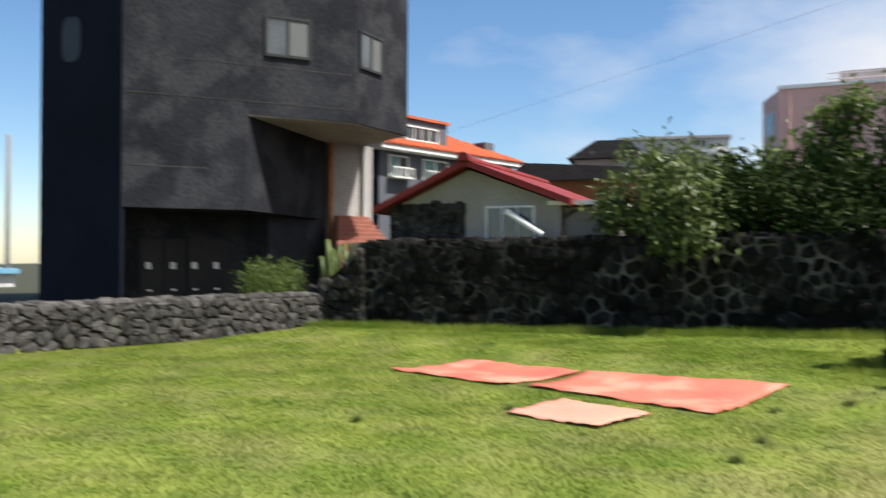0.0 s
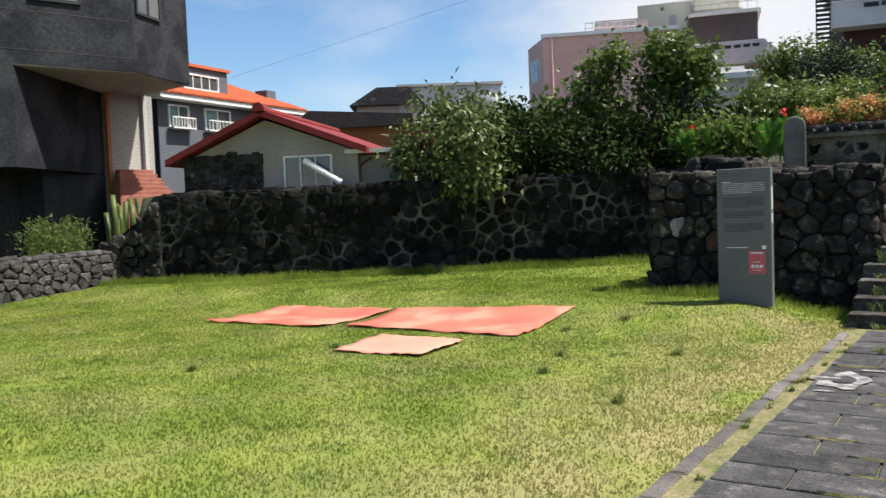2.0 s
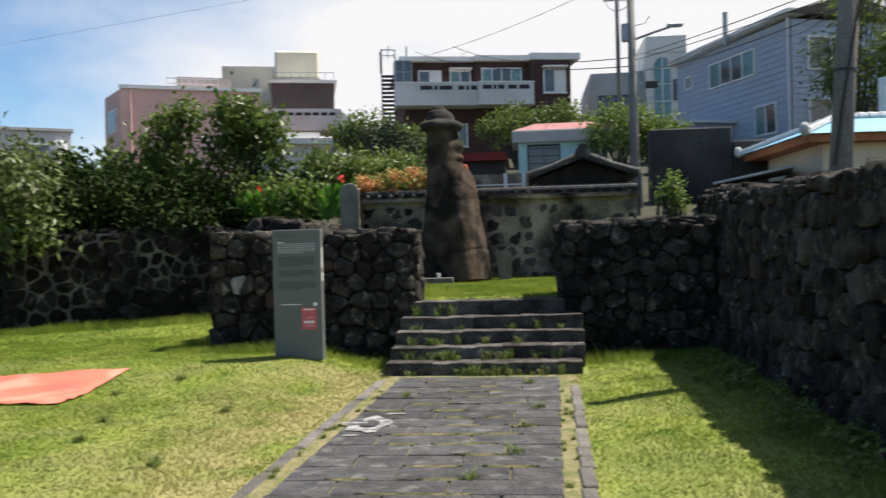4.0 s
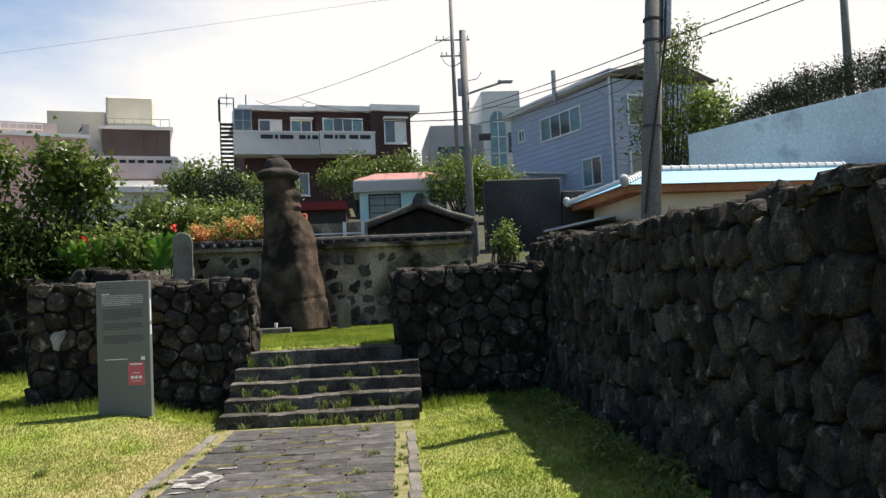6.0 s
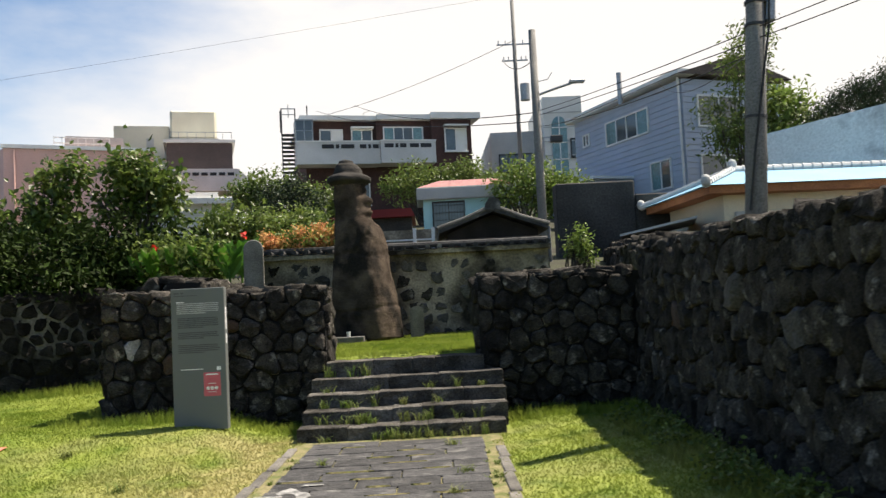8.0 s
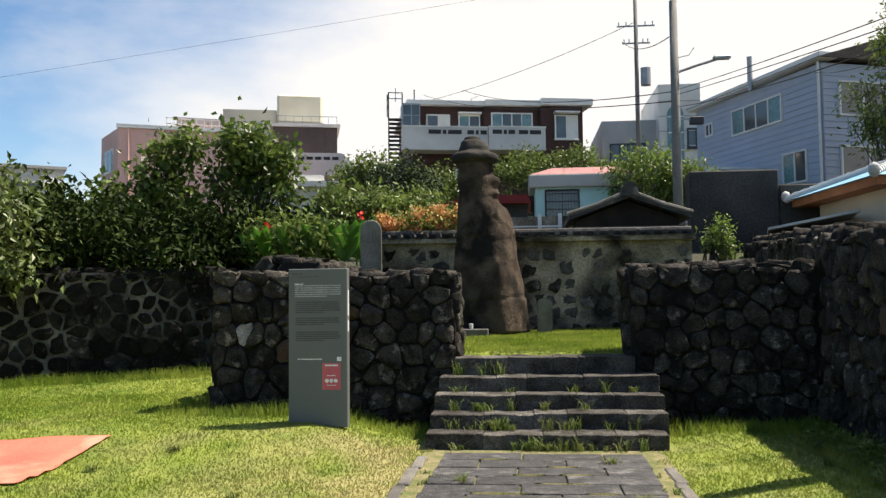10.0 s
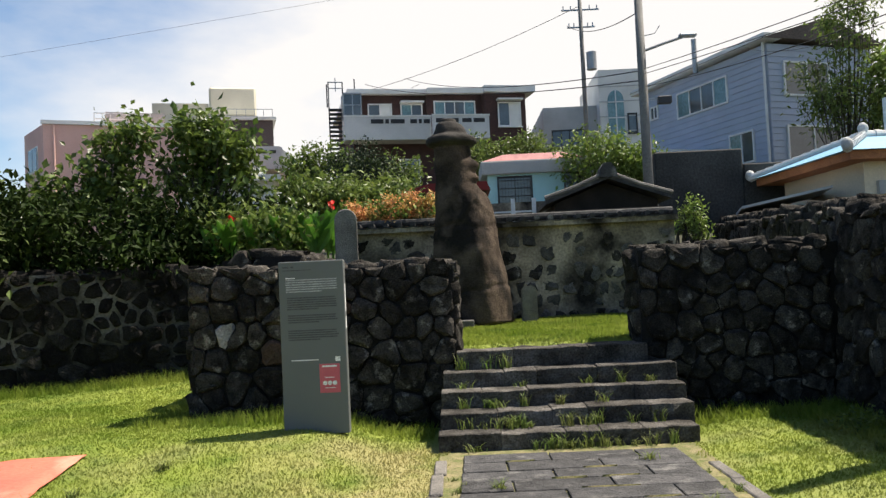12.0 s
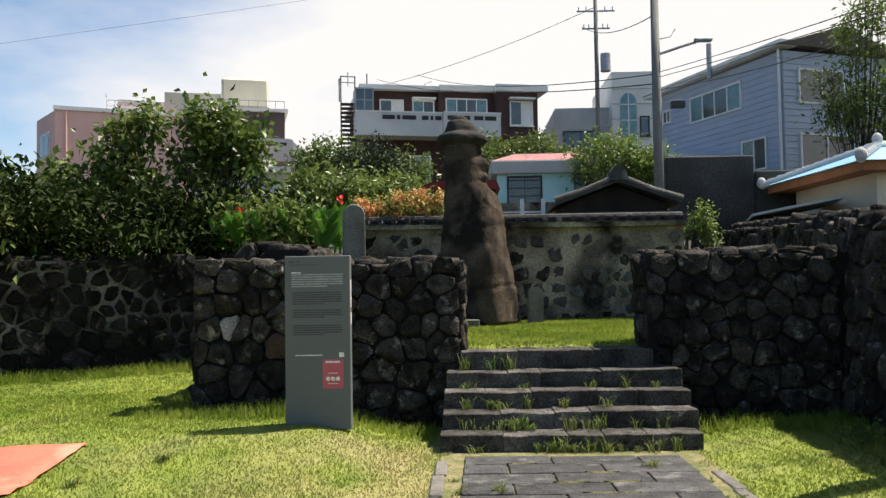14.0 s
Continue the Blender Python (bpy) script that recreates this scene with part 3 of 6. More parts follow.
# ---- mats on the lawn ----
def lawn_mat(corners, material, label, seed):
    rng = random.Random(seed)
    bm = bmesh.new()
    n = 14
    c = [Vector((x, y, 0)) for x, y in corners]
    grid = []
    for j in range(n + 1):
        row = []
        for i in range(n + 1):
            a, b = i / n, j / n
            p = (c[0] * (1 - a) + c[1] * a) * (1 - b) + (c[3] * (1 - a) + c[2] * a) * b
            edge = min(a, 1 - a, b, 1 - b) < 0.01
            w = noise.noise(p * 1.6 + Vector((seed, 0, 0))) * 0.016 + noise.noise(p * 4) * 0.006
            p.z = float(ground_z(p.x, p.y)) + 0.03 + w + (rng.uniform(-0.012, 0.012) if edge else 0)
            if edge:
                p.x += noise.noise(p * 2.1) * 0.03
                p.y += noise.noise(p * 2.3 + Vector((9, 0, 0))) * 0.03
            row.append(bm.verts.new(p))
        grid.append(row)
    for j in range(n):
        for i in range(n):
            bm.faces.new((grid[j][i], grid[j][i + 1], grid[j + 1][i + 1], grid[j + 1][i]))
    bmesh.ops.recalc_face_normals(bm, faces=bm.faces[:])
    r = bmesh.ops.solidify(bm, geom=bm.faces[:], thickness=0.006)
    return tagged(mesh_object("ground_mat", bm, M[material], smooth=True), label, "mat", "mats on the lawn")


lawn_mat(((-6.80, -1.74), (-4.37, -1.75), (-4.33, -0.20), (-6.82, -0.62)), "tarp", "large faded orange-red cloth mat spread on the lawn", 1)
lawn_mat(((-9.13, -2.02), (-7.13, -1.92), (-6.88, -0.66), (-8.85, -0.75)), "tarp", "faded red cloth mat spread on the lawn", 2)
lawn_mat(((-5.75, -3.24), (-4.67, -3.19), (-4.74, -2.19), (-5.95, -2.19)), "tarp_pink", "small pale pink-orange cloth mat on the lawn", 3)


# ---- statue ----
def statue():
    bm = bmesh.new()
    # height, centre x, half width, half depth, squareness
    prof = ((0.0, 0.225, 0.545, 0.46, 4.6), (0.5, 0.205, 0.53, 0.44, 4.6), (1.05, 0.165, 0.465, 0.40, 4.4), (1.45, 0.15, 0.415, 0.37, 4.0), (1.70, 0.13, 0.385, 0.34, 3.4), (1.88, 0.105, 0.36, 0.32, 3.0),
            (2.0, 0.09, 0.335, 0.305, 2.8), (2.09, 0.065, 0.30, 0.29, 2.6), (2.25, 0.055, 0.29, 0.285, 2.5), (2.46, 0.04, 0.28, 0.28, 2.5), (2.68, 0.02, 0.265, 0.265, 2.3),
            (2.70, 0.015, 0.335, 0.335, 2.0), (2.74, 0.01, 0.385, 0.385, 2.0), (2.80, 0.01, 0.385, 0.385, 2.0), (2.845, 0.0, 0.335, 0.335, 2.0), (2.87, 0.0, 0.26, 0.26, 2.0), (2.96, 0.0, 0.235, 0.235, 2.0), (3.04, -0.02, 0.19, 0.19, 2.0), (3.065, -0.03, 0.135, 0.135, 2.0), (3.11, -0.03, 0.125, 0.125, 2.0), (3.13, -0.03, 0.07, 0.07, 2.0))
    prof = np.array(prof)
    hs = np.concatenate([np.linspace(0, 2.66, 78), np.linspace(2.68, 3.13, 24)])
    k, rings = 56, []
    for h in hs:
        cx, wx, wy, e = (np.interp(h, prof[:, 0], prof[:, i]) for i in range(1, 5))
        ring = []
        for i in range(k):
            a = i * math.tau / k
            c, s = math.cos(a), math.sin(a)
            x, y = math.copysign(abs(c) ** (2 / e), c) * wx, math.copysign(abs(s) ** (2 / e), s) * wy
            x, y = x * 0.87 + y * 0.5, y * 0.87 - x * 0.5
            q = Vector((x, y, h))
            d = noise.noise(q * 2.2 + Vector((5, 0, 0))) * 0.02 + noise.noise(q * 6) * 0.016
            f = max(0.0, math.cos(a - 0.2))        # the side that the carved figure faces
            if 2.1 < h < 2.72:
                d += f ** 14 * (0.10 * math.exp(-((h - 2.40) / 0.10) ** 2) + 0.06 * math.exp(-((h - 2.2) / 0.05) ** 2)) - f ** 4 * 0.05 * math.exp(-((h - 2.5) / 0.05) ** 2)
            if 1.55 < h < 2.05:
                d += 0.025 * max(0.0, math.cos(a - 0.3)) ** 6 * math.exp(-((h - 1.82) / 0.12) ** 2)
            if 1.25 < h < 1.98:           # the arm held against the side
                d += 0.055 * math.exp(-((a - 0.75) / 0.16) ** 2) * min(1.0, (h - 1.25) / 0.3)
            if 1.55 < h < 1.95:           # fold of the robe at the chest
                d += 0.03 * math.exp(-((h - 1.9 + 0.35 * abs(((a + 0.5 + math.pi) % math.tau) - math.pi)) / 0.04) ** 2)
            d -= 0.022 * math.exp(-((h - 1.44 - 0.03 * math.sin(3 * a)) / 0.025) ** 2)      # carved line at the waist
            d -= 0.03 * math.exp(-((h - 0.52 - 0.05 * math.sin(a + 0.6)) / 0.022) ** 2)     # crack round the foot
            r = math.hypot(x, y) or 1
            ring.append(bm.verts.new((cx + x * (1 + d / r), y * (1 + d / r), h + noise.noise(q * 3) * 0.012)))
        rings.append(ring)
    for p, q in zip(rings, rings[1:]):
        for i in range(k):
            bm.faces.new((p[i], p[(i + 1) % k], q[(i + 1) % k], q[i]))
    bm.faces.new(rings[0][::-1]), bm.faces.new(rings[-1])
    ob = mesh_object("stone_statue", bm, M["statue"], smooth=True)
    ob.data.materials.append(M["hat_stone"])
    ob.data.polygons.foreach_set("material_index", [1 if p.center.z > 2.675 else 0 for p in ob.data.polygons])
    ob.matrix_world = pose(-0.93, 5.15, 0.95)
    tagged(ob, "tall weathered basalt figure with a brimmed hat", "statue")


statue()


# ---- houses round about ----
M["glass"] = mat("window_glass", (0.05, 0.06, 0.065), (0.09, 0.11, 0.12), 0.8, 10, 0.06, 0.0, spec=0.8, grain=0.1)
M["curtain_teal"] = mat("teal_curtained_glass", (0.15, 0.27, 0.28), (0.09, 0.18, 0.20), 1.5, 12, 0.15, 0.0, spec=0.7)
M["white_frame"] = mat("white_frame", (0.75, 0.75, 0.73), (0.66, 0.66, 0.64), 2, 40, 0.5, 0.05, grain=0.06)
M["dark_frame"] = mat("dark_frame", (0.02, 0.022, 0.024), (0.03, 0.03, 0.032), 2, 40, 0.5, 0.05)
M["white_wall"] = mat("white_render", (0.62, 0.62, 0.61), (0.52, 0.52, 0.51), 0.8, 30, 0.85, 0.15, grain=0.08)
M["cream_wall"] = mat("cream_render", (0.76, 0.66, 0.50), (0.68, 0.58, 0.43), 0.8, 30, 0.85, 0.15, grain=0.08)
M["grey_wall"] = mat("grey_render", (0.46, 0.46, 0.45), (0.36, 0.36, 0.35), 0.8, 30, 0.85, 0.2, grain=0.1)
M["pale_stone"] = mat("pale_cladding", (0.70, 0.69, 0.66), (0.61, 0.60, 0.57), 0.8, 30, 0.85, 0.2, grain=0.1)
M["pink_wall"] = mat("pink_render", (0.72, 0.45, 0.39), (0.64, 0.39, 0.34), 0.6, 30, 0.85, 0.15, grain=0.08)
M["beige_wall"] = mat("beige_render", (0.66, 0.62, 0.50), (0.58, 0.54, 0.43), 0.6, 30, 0.85, 0.1, grain=0.06)
M["brown_clad"] = mat("brown_cladding", (0.10, 0.075, 0.07), (0.08, 0.06, 0.056), 0.8, 30, 0.8, 0.2)
M["house_brick"] = mat("dark_brick", (0.075, 0.04, 0.036), (0.055, 0.032, 0.03), 3, 22, 0.9, 0.4, grain=0.3)
M["blue_siding"] = mat("blue_siding", (0.40, 0.45, 0.545), (0.36, 0.41, 0.50), 1.2, 40, 0.65, 0.08, grain=0.07)
M["teal_wall"] = mat("pale_teal_render", (0.42, 0.66, 0.66), (0.36, 0.58, 0.58), 1.0, 30, 0.85, 0.15, grain=0.08)
M["red_roof"] = mat("red_roof", (0.20, 0.018, 0.016), (0.15, 0.015, 0.014), 1.2, 30, 0.6, 0.2, grain=0.12)
M["faded_red"] = mat("faded_red_paint", (0.38, 0.19, 0.18), (0.30, 0.14, 0.14), 1.5, 20, 0.85, 0.1)
M["dark_render"] = mat("dark_grey_render", (0.055, 0.054, 0.052), (0.03, 0.03, 0.029), 1.0, 20, 0.9, 0.4)
M["orange_tile"] = mat("orange_tile", (0.52, 0.13, 0.055), (0.42, 0.10, 0.045), 3, 18, 0.75, 0.3, 0.15, grain=0.2)
M["brown_roof"] = mat("brown_roof", (0.13, 0.10, 0.085), (0.10, 0.08, 0.07), 2, 20, 0.85, 0.3)
M["blue_grey"] = mat("blue_grey_render", (0.11, 0.12, 0.14), (0.09, 0.10, 0.12), 1, 30, 0.85, 0.15, grain=0.1)
M["navy_wall"] = mat("navy_render", (0.02, 0.03, 0.055), (0.017, 0.026, 0.047), 1, 30, 0.85, 0.15, grain=0.1)
M["concrete"] = mat("stained_dark_concrete", (0.026, 0.028, 0.034), (0.010, 0.0108, 0.0135), 0.55, 14, 0.9, 0.35, spec=0.1, lo=0.35, hi=0.68, c3=(0.036, 0.038, 0.043), at3=0.45, scale3=1.1, grain=0.35)
M["concrete_navy"] = mat("painted_navy_concrete", (0.009, 0.012, 0.021), (0.006, 0.008, 0.014), 0.5, 14, 0.85, 0.25, spec=0.12, grain=0.2)
M["soffit"] = mat("pale_soffit", (0.38, 0.37, 0.35), (0.30, 0.29, 0.28), 0.8, 20, 0.9, 0.1)
M["dark_door"] = mat("dark_doors", (0.012, 0.013, 0.015), (0.018, 0.018, 0.02), 2, 30, 0.5, 0.05)
M["retaining"] = mat("whitewashed_concrete", (0.70, 0.70, 0.69), (0.58, 0.58, 0.57), 0.5, 16, 0.9, 0.25, c3=(0.30, 0.30, 0.30), at3=0.62, scale3=0.8, grain=0.15)
M["blue_tarp"] = mat("pale_blue_sheet", (0.16, 0.36, 0.52), (0.19, 0.40, 0.56), 1.2, 20, 0.55, 0.2, grain=0.06)
M["wood_orange"] = mat("orange_wood", (0.42, 0.17, 0.07), (0.34, 0.13, 0.055), 3, 40, 0.7, 0.2)
M["pole"] = mat("concrete_pole", (0.20, 0.195, 0.185), (0.15, 0.145, 0.14), 2, 50, 0.85, 0.3)
M["steel"] = mat("galvanised_steel", (0.35, 0.36, 0.37), (0.28, 0.29, 0.30), 4, 50, 0.45, 0.1, metal=0.8)
M["dark_steel"] = mat("dark_steel", (0.06, 0.06, 0.065), (0.045, 0.045, 0.05), 4, 50, 0.55, 0.1, metal=0.4)
M["cable"] = mat("black_cable", (0.02, 0.02, 0.02), (0.03, 0.03, 0.03), 4, 50, 0.6, 0.0)
M["white_pipe"] = mat("white_pipe", (0.78, 0.78, 0.76), (0.7, 0.7, 0.68), 3, 40, 0.4, 0.05)
M["stair_brick"] = mat("red_brick_stair", (0.30, 0.12, 0.085), (0.22, 0.09, 0.065), 6, 40, 0.9, 0.4, grain=0.3)


def window(parent, u0, z0, u1, z1, frame_m="white_frame", panes=2, glass=("glass",), v=0.0, sill=True, fw=0.07):
    """A window on the face y = v of a house: frame bars proud of the wall, panes set back between them."""
    bm = boxes((u0 - fw, v - 0.06, z1, u1 + fw, v + 0.05, z1 + fw), (u0 - fw, v - 0.06, z0 - fw, u1 + fw, v + 0.05, z0), (u0 - fw, v - 0.06, z0, u0, v + 0.05, z1), (u1, v - 0.06, z0, u1 + fw, v + 0.05, z1))
    w = part("window", bm, M[frame_m], parent)
    step = (u1 - u0) / panes
    for i in range(panes):
        if i:
            part("mullion", boxes((u0 + step * i - fw * 0.35, v - 0.045, z0, u0 + step * i + fw * 0.35, v - 0.01, z1)), M[frame_m], w)
        part("pane", boxes((u0 + step * i, v - 0.02, z0, u0 + step * (i + 1), v - 0.004, z1)), M[glass[i % len(glass)]], w)
    if sill:
        part("sill", boxes((u0 - fw * 1.6, v - 0.13, z0 - fw - 0.05, u1 + fw * 1.6, v + 0.03, z0 - fw)), M[frame_m], w)
    return w


def house_body(name, x, y, ang, w, d, z0, z1, material, label, group="houses on the slope"):
    ob = thing(name, pose(x, y, 0, 0, 0, ang), label, "house", group)
    part("wall", boxes((0, 0, z0, w, d, z1)), M[material], ob)
    return ob


# dark brick house on the hill
h = house_body("brick_house", -5.70, 34.84, 12.9, 9.4, 8.0, 6.0, 11.45, "house_brick", "two-storey dark brick house with white balcony")
h.matrix_world = h.matrix_world @ Matrix.Diagonal((0.965, 0.965, 1, 1))
part("bay", boxes((6.95, -0.7, 6.0, 9.25, 0.02, 11.42)), M["house_brick"], h)
part("bay", boxes((3.9, -0.25, 9.0, 6.94, 0.02, 11.44)), M["house_brick"], h)
part("roof", boxes((-0.3, -0.45, 11.45, 3.9, 8.2, 11.68), (3.9, -0.65, 11.45, 6.9, 8.2, 11.72), (6.9, -1.0, 11.45, 9.75, 8.2, 11.78)), M["white_frame"], h, "white flat roof edge")
bal = part("balcony", boxes((-0.6, -1.3, 8.95, 3.898, 0, 9.12)), M["white_wall"], h, "white balcony slab and parapet")
part("parapet", boxes((-0.6, -1.3, 9.122, 3.898, -1.18, 10.1)), M["white_wall"], bal)
part("parapet", boxes((-0.6, -1.178, 9.122, -0.48, 0, 10.1)), M["white_wall"], bal)
balr = part("balcony", boxes((3.9, -1.55, 8.95, 6.948, -0.2, 9.12)), M["white_wall"], h, "white balcony slab and parapet")
part("parapet", boxes((3.9, -1.55, 9.122, 6.948, -1.43, 10.1)), M["white_wall"], balr)
part("handrail", boxes((-0.64, -1.34, 10.1, 3.898, -1.14, 10.17)), M["white_frame"], bal)
part("handrail", boxes((3.9, -1.59, 10.1, 6.98, -1.39, 10.17)), M["white_frame"], balr)
for u0, u1, v in ((0.75, 1.4, -1.32), (1.5, 1.68, -1.32), (1.78, 2.5, -1.32), (2.8, 3.15, -1.32), (3.25, 3.4, -1.32), (3.5, 3.83, -1.32), (4.1, 4.6, -1.57), (4.7, 4.86, -1.57), (4.95, 5.3, -1.57), (5.5, 6.0, -1.57), (6.1, 6.7, -1.57)):
    part("parapet_slot", boxes((u0, v, 9.76, u1, v + 0.03, 9.97)), M["dark_frame"], bal if u1 < 3.9 else balr)
for u0, u1, v in ((2.5, 3.75, 0.0), (7.62, 9.0, -0.7)):
    part("window_canopy", boxes((u0, v - 0.45, 11.02, u1, v, 11.1)), M["white_frame"], h)
pch = part("porch", boxes((-0.6, -1.1, 10.17, -0.55, 0.0, 11.3), (-0.6, -1.15, 11.25, 0.35, 0.0, 11.33), (0.28, -1.12, 10.1, 0.34, -1.06, 11.25), (-0.15, -1.12, 10.1, -0.10, -1.06, 11.25), (-0.6, -1.12, 10.7, 0.3, -1.07, 10.75)), M["steel"], h, "glazed steel porch on the balcony")
part("pane", boxes((-0.58, -1.09, 10.17, 0.28, -1.075, 11.25)), M["glass"], pch)
ac = part("air_conditioner", boxes((9.0, -1.08, 7.35, 9.55, -0.72, 8.3), bevel=0.03), M["white_frame"], h, "white air conditioner box")
part("fan_grille", tube(bmesh.new(), [(9.27, -1.09, 7.95), (9.27, -1.10, 7.95)], 0.2, sides=16), M["dark_steel"], ac)
part("roof_antenna", tube(bmesh.new(), [(3.6, 2.0, 11.6), (3.6, 2.0, 12.35), (4.0, 2.0, 12.5)], 0.025), M["steel"], h)
part("roof_vent", tube(bmesh.new(), [(7.7, 1.2, 11.7), (7.7, 1.2, 12.05)], 0.14, 0.1), M["dark_steel"], h)
window(h, 0.85, 9.95, 2.0, 10.95, panes=2, glass=("glass", "white_frame"))
window(h, 2.6, 9.95, 3.65, 10.95, panes=2, glass=("curtain_teal", "glass"))
window(h, 4.35, 9.75, 6.5, 11.05, panes=4, glass=("curtain_teal", "glass", "glass", "curtain_teal"), v=-0.25)
window(h, 7.75, 9.75, 8.9, 10.9, panes=2, glass=("glass", "white_frame"), v=-0.7)
window(h, 2.4, 7.0, 3.4, 8.1, panes=2), window(h, 7.9, 7.0, 8.9, 8.0, panes=2, v=-0.7)
st = part("outside_stair", boxes(*[(-1.25, -0.2, 7.6 + 0.22 * i, -0.5, 0.25, 7.66 + 0.22 * i) for i in range(15)], (-1.28, -0.2, 7.4, -1.22, -0.14, 12.1), (-0.55, -0.2, 7.4, -0.49, -0.14, 12.1), (-1.28, 0.8, 11.0, -1.22, 0.86, 12.2), (0.2, 0.8, 11.6, 0.26, 0.86, 12.5)), M["dark_steel"], h, "dark steel outside stair")
part("roof_rail", boxes((-1.28, -0.2, 12.05, -0.49, -0.16, 12.1), (-1.28, -0.2, 11.75, -0.49, -0.16, 11.79), (-0.9, -0.2, 11.6, -0.86, -0.16, 12.3)), M["steel"], h)

# pale teal house under a red roof
h = house_body("teal_house", 0.35, 21.7, 0, 3.6, 4.0, 3.2, 4.75, "teal_wall", "low pale teal house under red roof edge")
h.matrix_world = Matrix.Translation((0.35, 21.7, -1.15)) @ Matrix.Diagonal((0.91, 0.55, 1.375, 1))
part("eaves_band", boxes((-0.25, -0.35, 4.72, 3.75, 4.2, 5.05), bevel=0.03), M["grey_wall"], h, "weathered white eaves band")
bm = bmesh.new()
vv = [bm.verts.new(p) for p in ((-0.2, -0.3, 5.054), (3.7, -0.3, 5.054), (3.7, 4.1, 5.054), (-0.2, 4.1, 5.054), (0.7, 1.2, 5.30), (3.0, 1.2, 5.30), (3.0, 3.0, 5.30), (0.7, 3.0, 5.30))]
for q in ((0, 1, 5, 4), (1, 2, 6, 5), (2, 3, 7, 6), (3, 0, 4, 7), (4, 5, 6, 7), (3, 2, 1, 0)):
    bm.faces.new([vv[i] for i in q])
part("roof", bm, M["faded_red"], h, "faded red hipped roof")
wn_ = window(h, 0.41, 3.95, 1.65, 4.62, "dark_frame", 2, fw=0.05)
part("grille", boxes(*[(0.41 + 0.12 * i, -0.1, 3.9, 0.425 + 0.12 * i, -0.085, 4.66) for i in range(11)], *[(0.39, -0.1, 3.95 + 0.2 * i, 1.67, -0.085, 3.965 + 0.2 * i) for i in range(4)]), M["dark_frame"], wn_)
window(h, 2.96, 4.25, 3.5, 4.66, "dark_frame", 1, fw=0.05)

# blue clapboard house
BX, BY, BANG = 10.21, 21.48, 110
h = thing("blue_house", pose(BX, BY, -0.30, 0, 0, BANG) @ Matrix.Scale(1.1, 4), "two-storey blue clapboard house with white windows", "house", "houses on the slope")
L, D = 7.2, 4.2
part("wall", prism(bmesh.new(), [(0, 4.7), (L, 4.7), (L, 8.85), (0, 8.85)], -D, 0.0), M["blue_siding"], h)
for i in range(20):
    z = 4.75 + 0.205 * i
    bm = bmesh.new()
    vv = [bm.verts.new(p) for p in ((-0.006, 0.004, z), (L, 0.004, z), (L, 0.004, z + 0.2), (-0.006, 0.004, z + 0.2), (-0.006, 0.028, z), (L, 0.028, z))]
    for q in ((0, 1, 5, 4), (4, 5, 2, 3), (0, 4, 3), (1, 2, 5), (3, 2, 1, 0)):
        bm.faces.new([vv[k] for k in q])
    part("clapboard", bm, M["blue_siding"], h)
    bm = bmesh.new()
    vv = [bm.verts.new(p) for p in ((-0.004, -D, z), (-0.004, 0, z), (-0.004, 0, z + 0.2), (-0.004, -D, z + 0.2), (-0.028, -D, z), (-0.028, 0, z))]
    for q in ((0, 1, 5, 4), (4, 5, 2, 3), (0, 4, 3), (1, 2, 5), (3, 2, 1, 0)):
        bm.faces.new([vv[k] for k in q])
    part("clapboard", bm, M["blue_siding"], h)
bm = bmesh.new()
prism(bm, [(-0.25, 8.95), (L + 0.3, 8.85), (L + 0.3, 9.05), (-0.25, 9.12)], -0.4, 0.3)
part("eaves_board", bm, M["white_frame"], h)
bm = bmesh.new()
vv = [bm.verts.new(p) for p in ((-0.3, 0.35, 8.95), (L + 0.3, 0.35, 8.95), (L + 0.3, -D / 2, 9.7), (-0.3, -D / 2, 9.7), (L + 0.3, -D - 0.35, 8.95), (-0.3, -D - 0.35, 8.95))]
for q in ((0, 1, 2, 3), (3, 2, 4, 5), (0, 3, 5), (1, 4, 2), (0, 5, 4, 1)):
    bm.faces.new([vv[k] for k in q])
bmesh.ops.recalc_face_normals(bm, faces=bm.faces[:])
part("roof", bm, M["brown_roof"], h, "grey-brown shingle roof")


def window_back(parent, u0, z0, u1, z1, glass, panes, v):
    """A window on the face that looks along +y of a house's own axes."""
    fw = 0.06
    w = part("window", boxes((u0 - fw, v - 0.02, z1, u1 + fw, v + 0.075, z1 + fw), (u0 - fw, v - 0.02, z0 - fw, u1 + fw, v + 0.075, z0), (u0 - fw, v - 0.02, z0, u0, v + 0.075, z1), (u1, v - 0.02, z0, u1 + fw, v + 0.075, z1)), M["white_frame"], parent)
    s = (u1 - u0) / panes
    for i in range(panes):
        if i:
            part("mullion", boxes((u0 + s * i - 0.03, v, z0, u0 + s * i + 0.03, v + 0.06, z1)), M["white_frame"], w)
        part("pane", boxes((u0 + s * i, v, z0, u0 + s * (i + 1), v + 0.036, z1)), M[glass[i % len(glass)]], w)


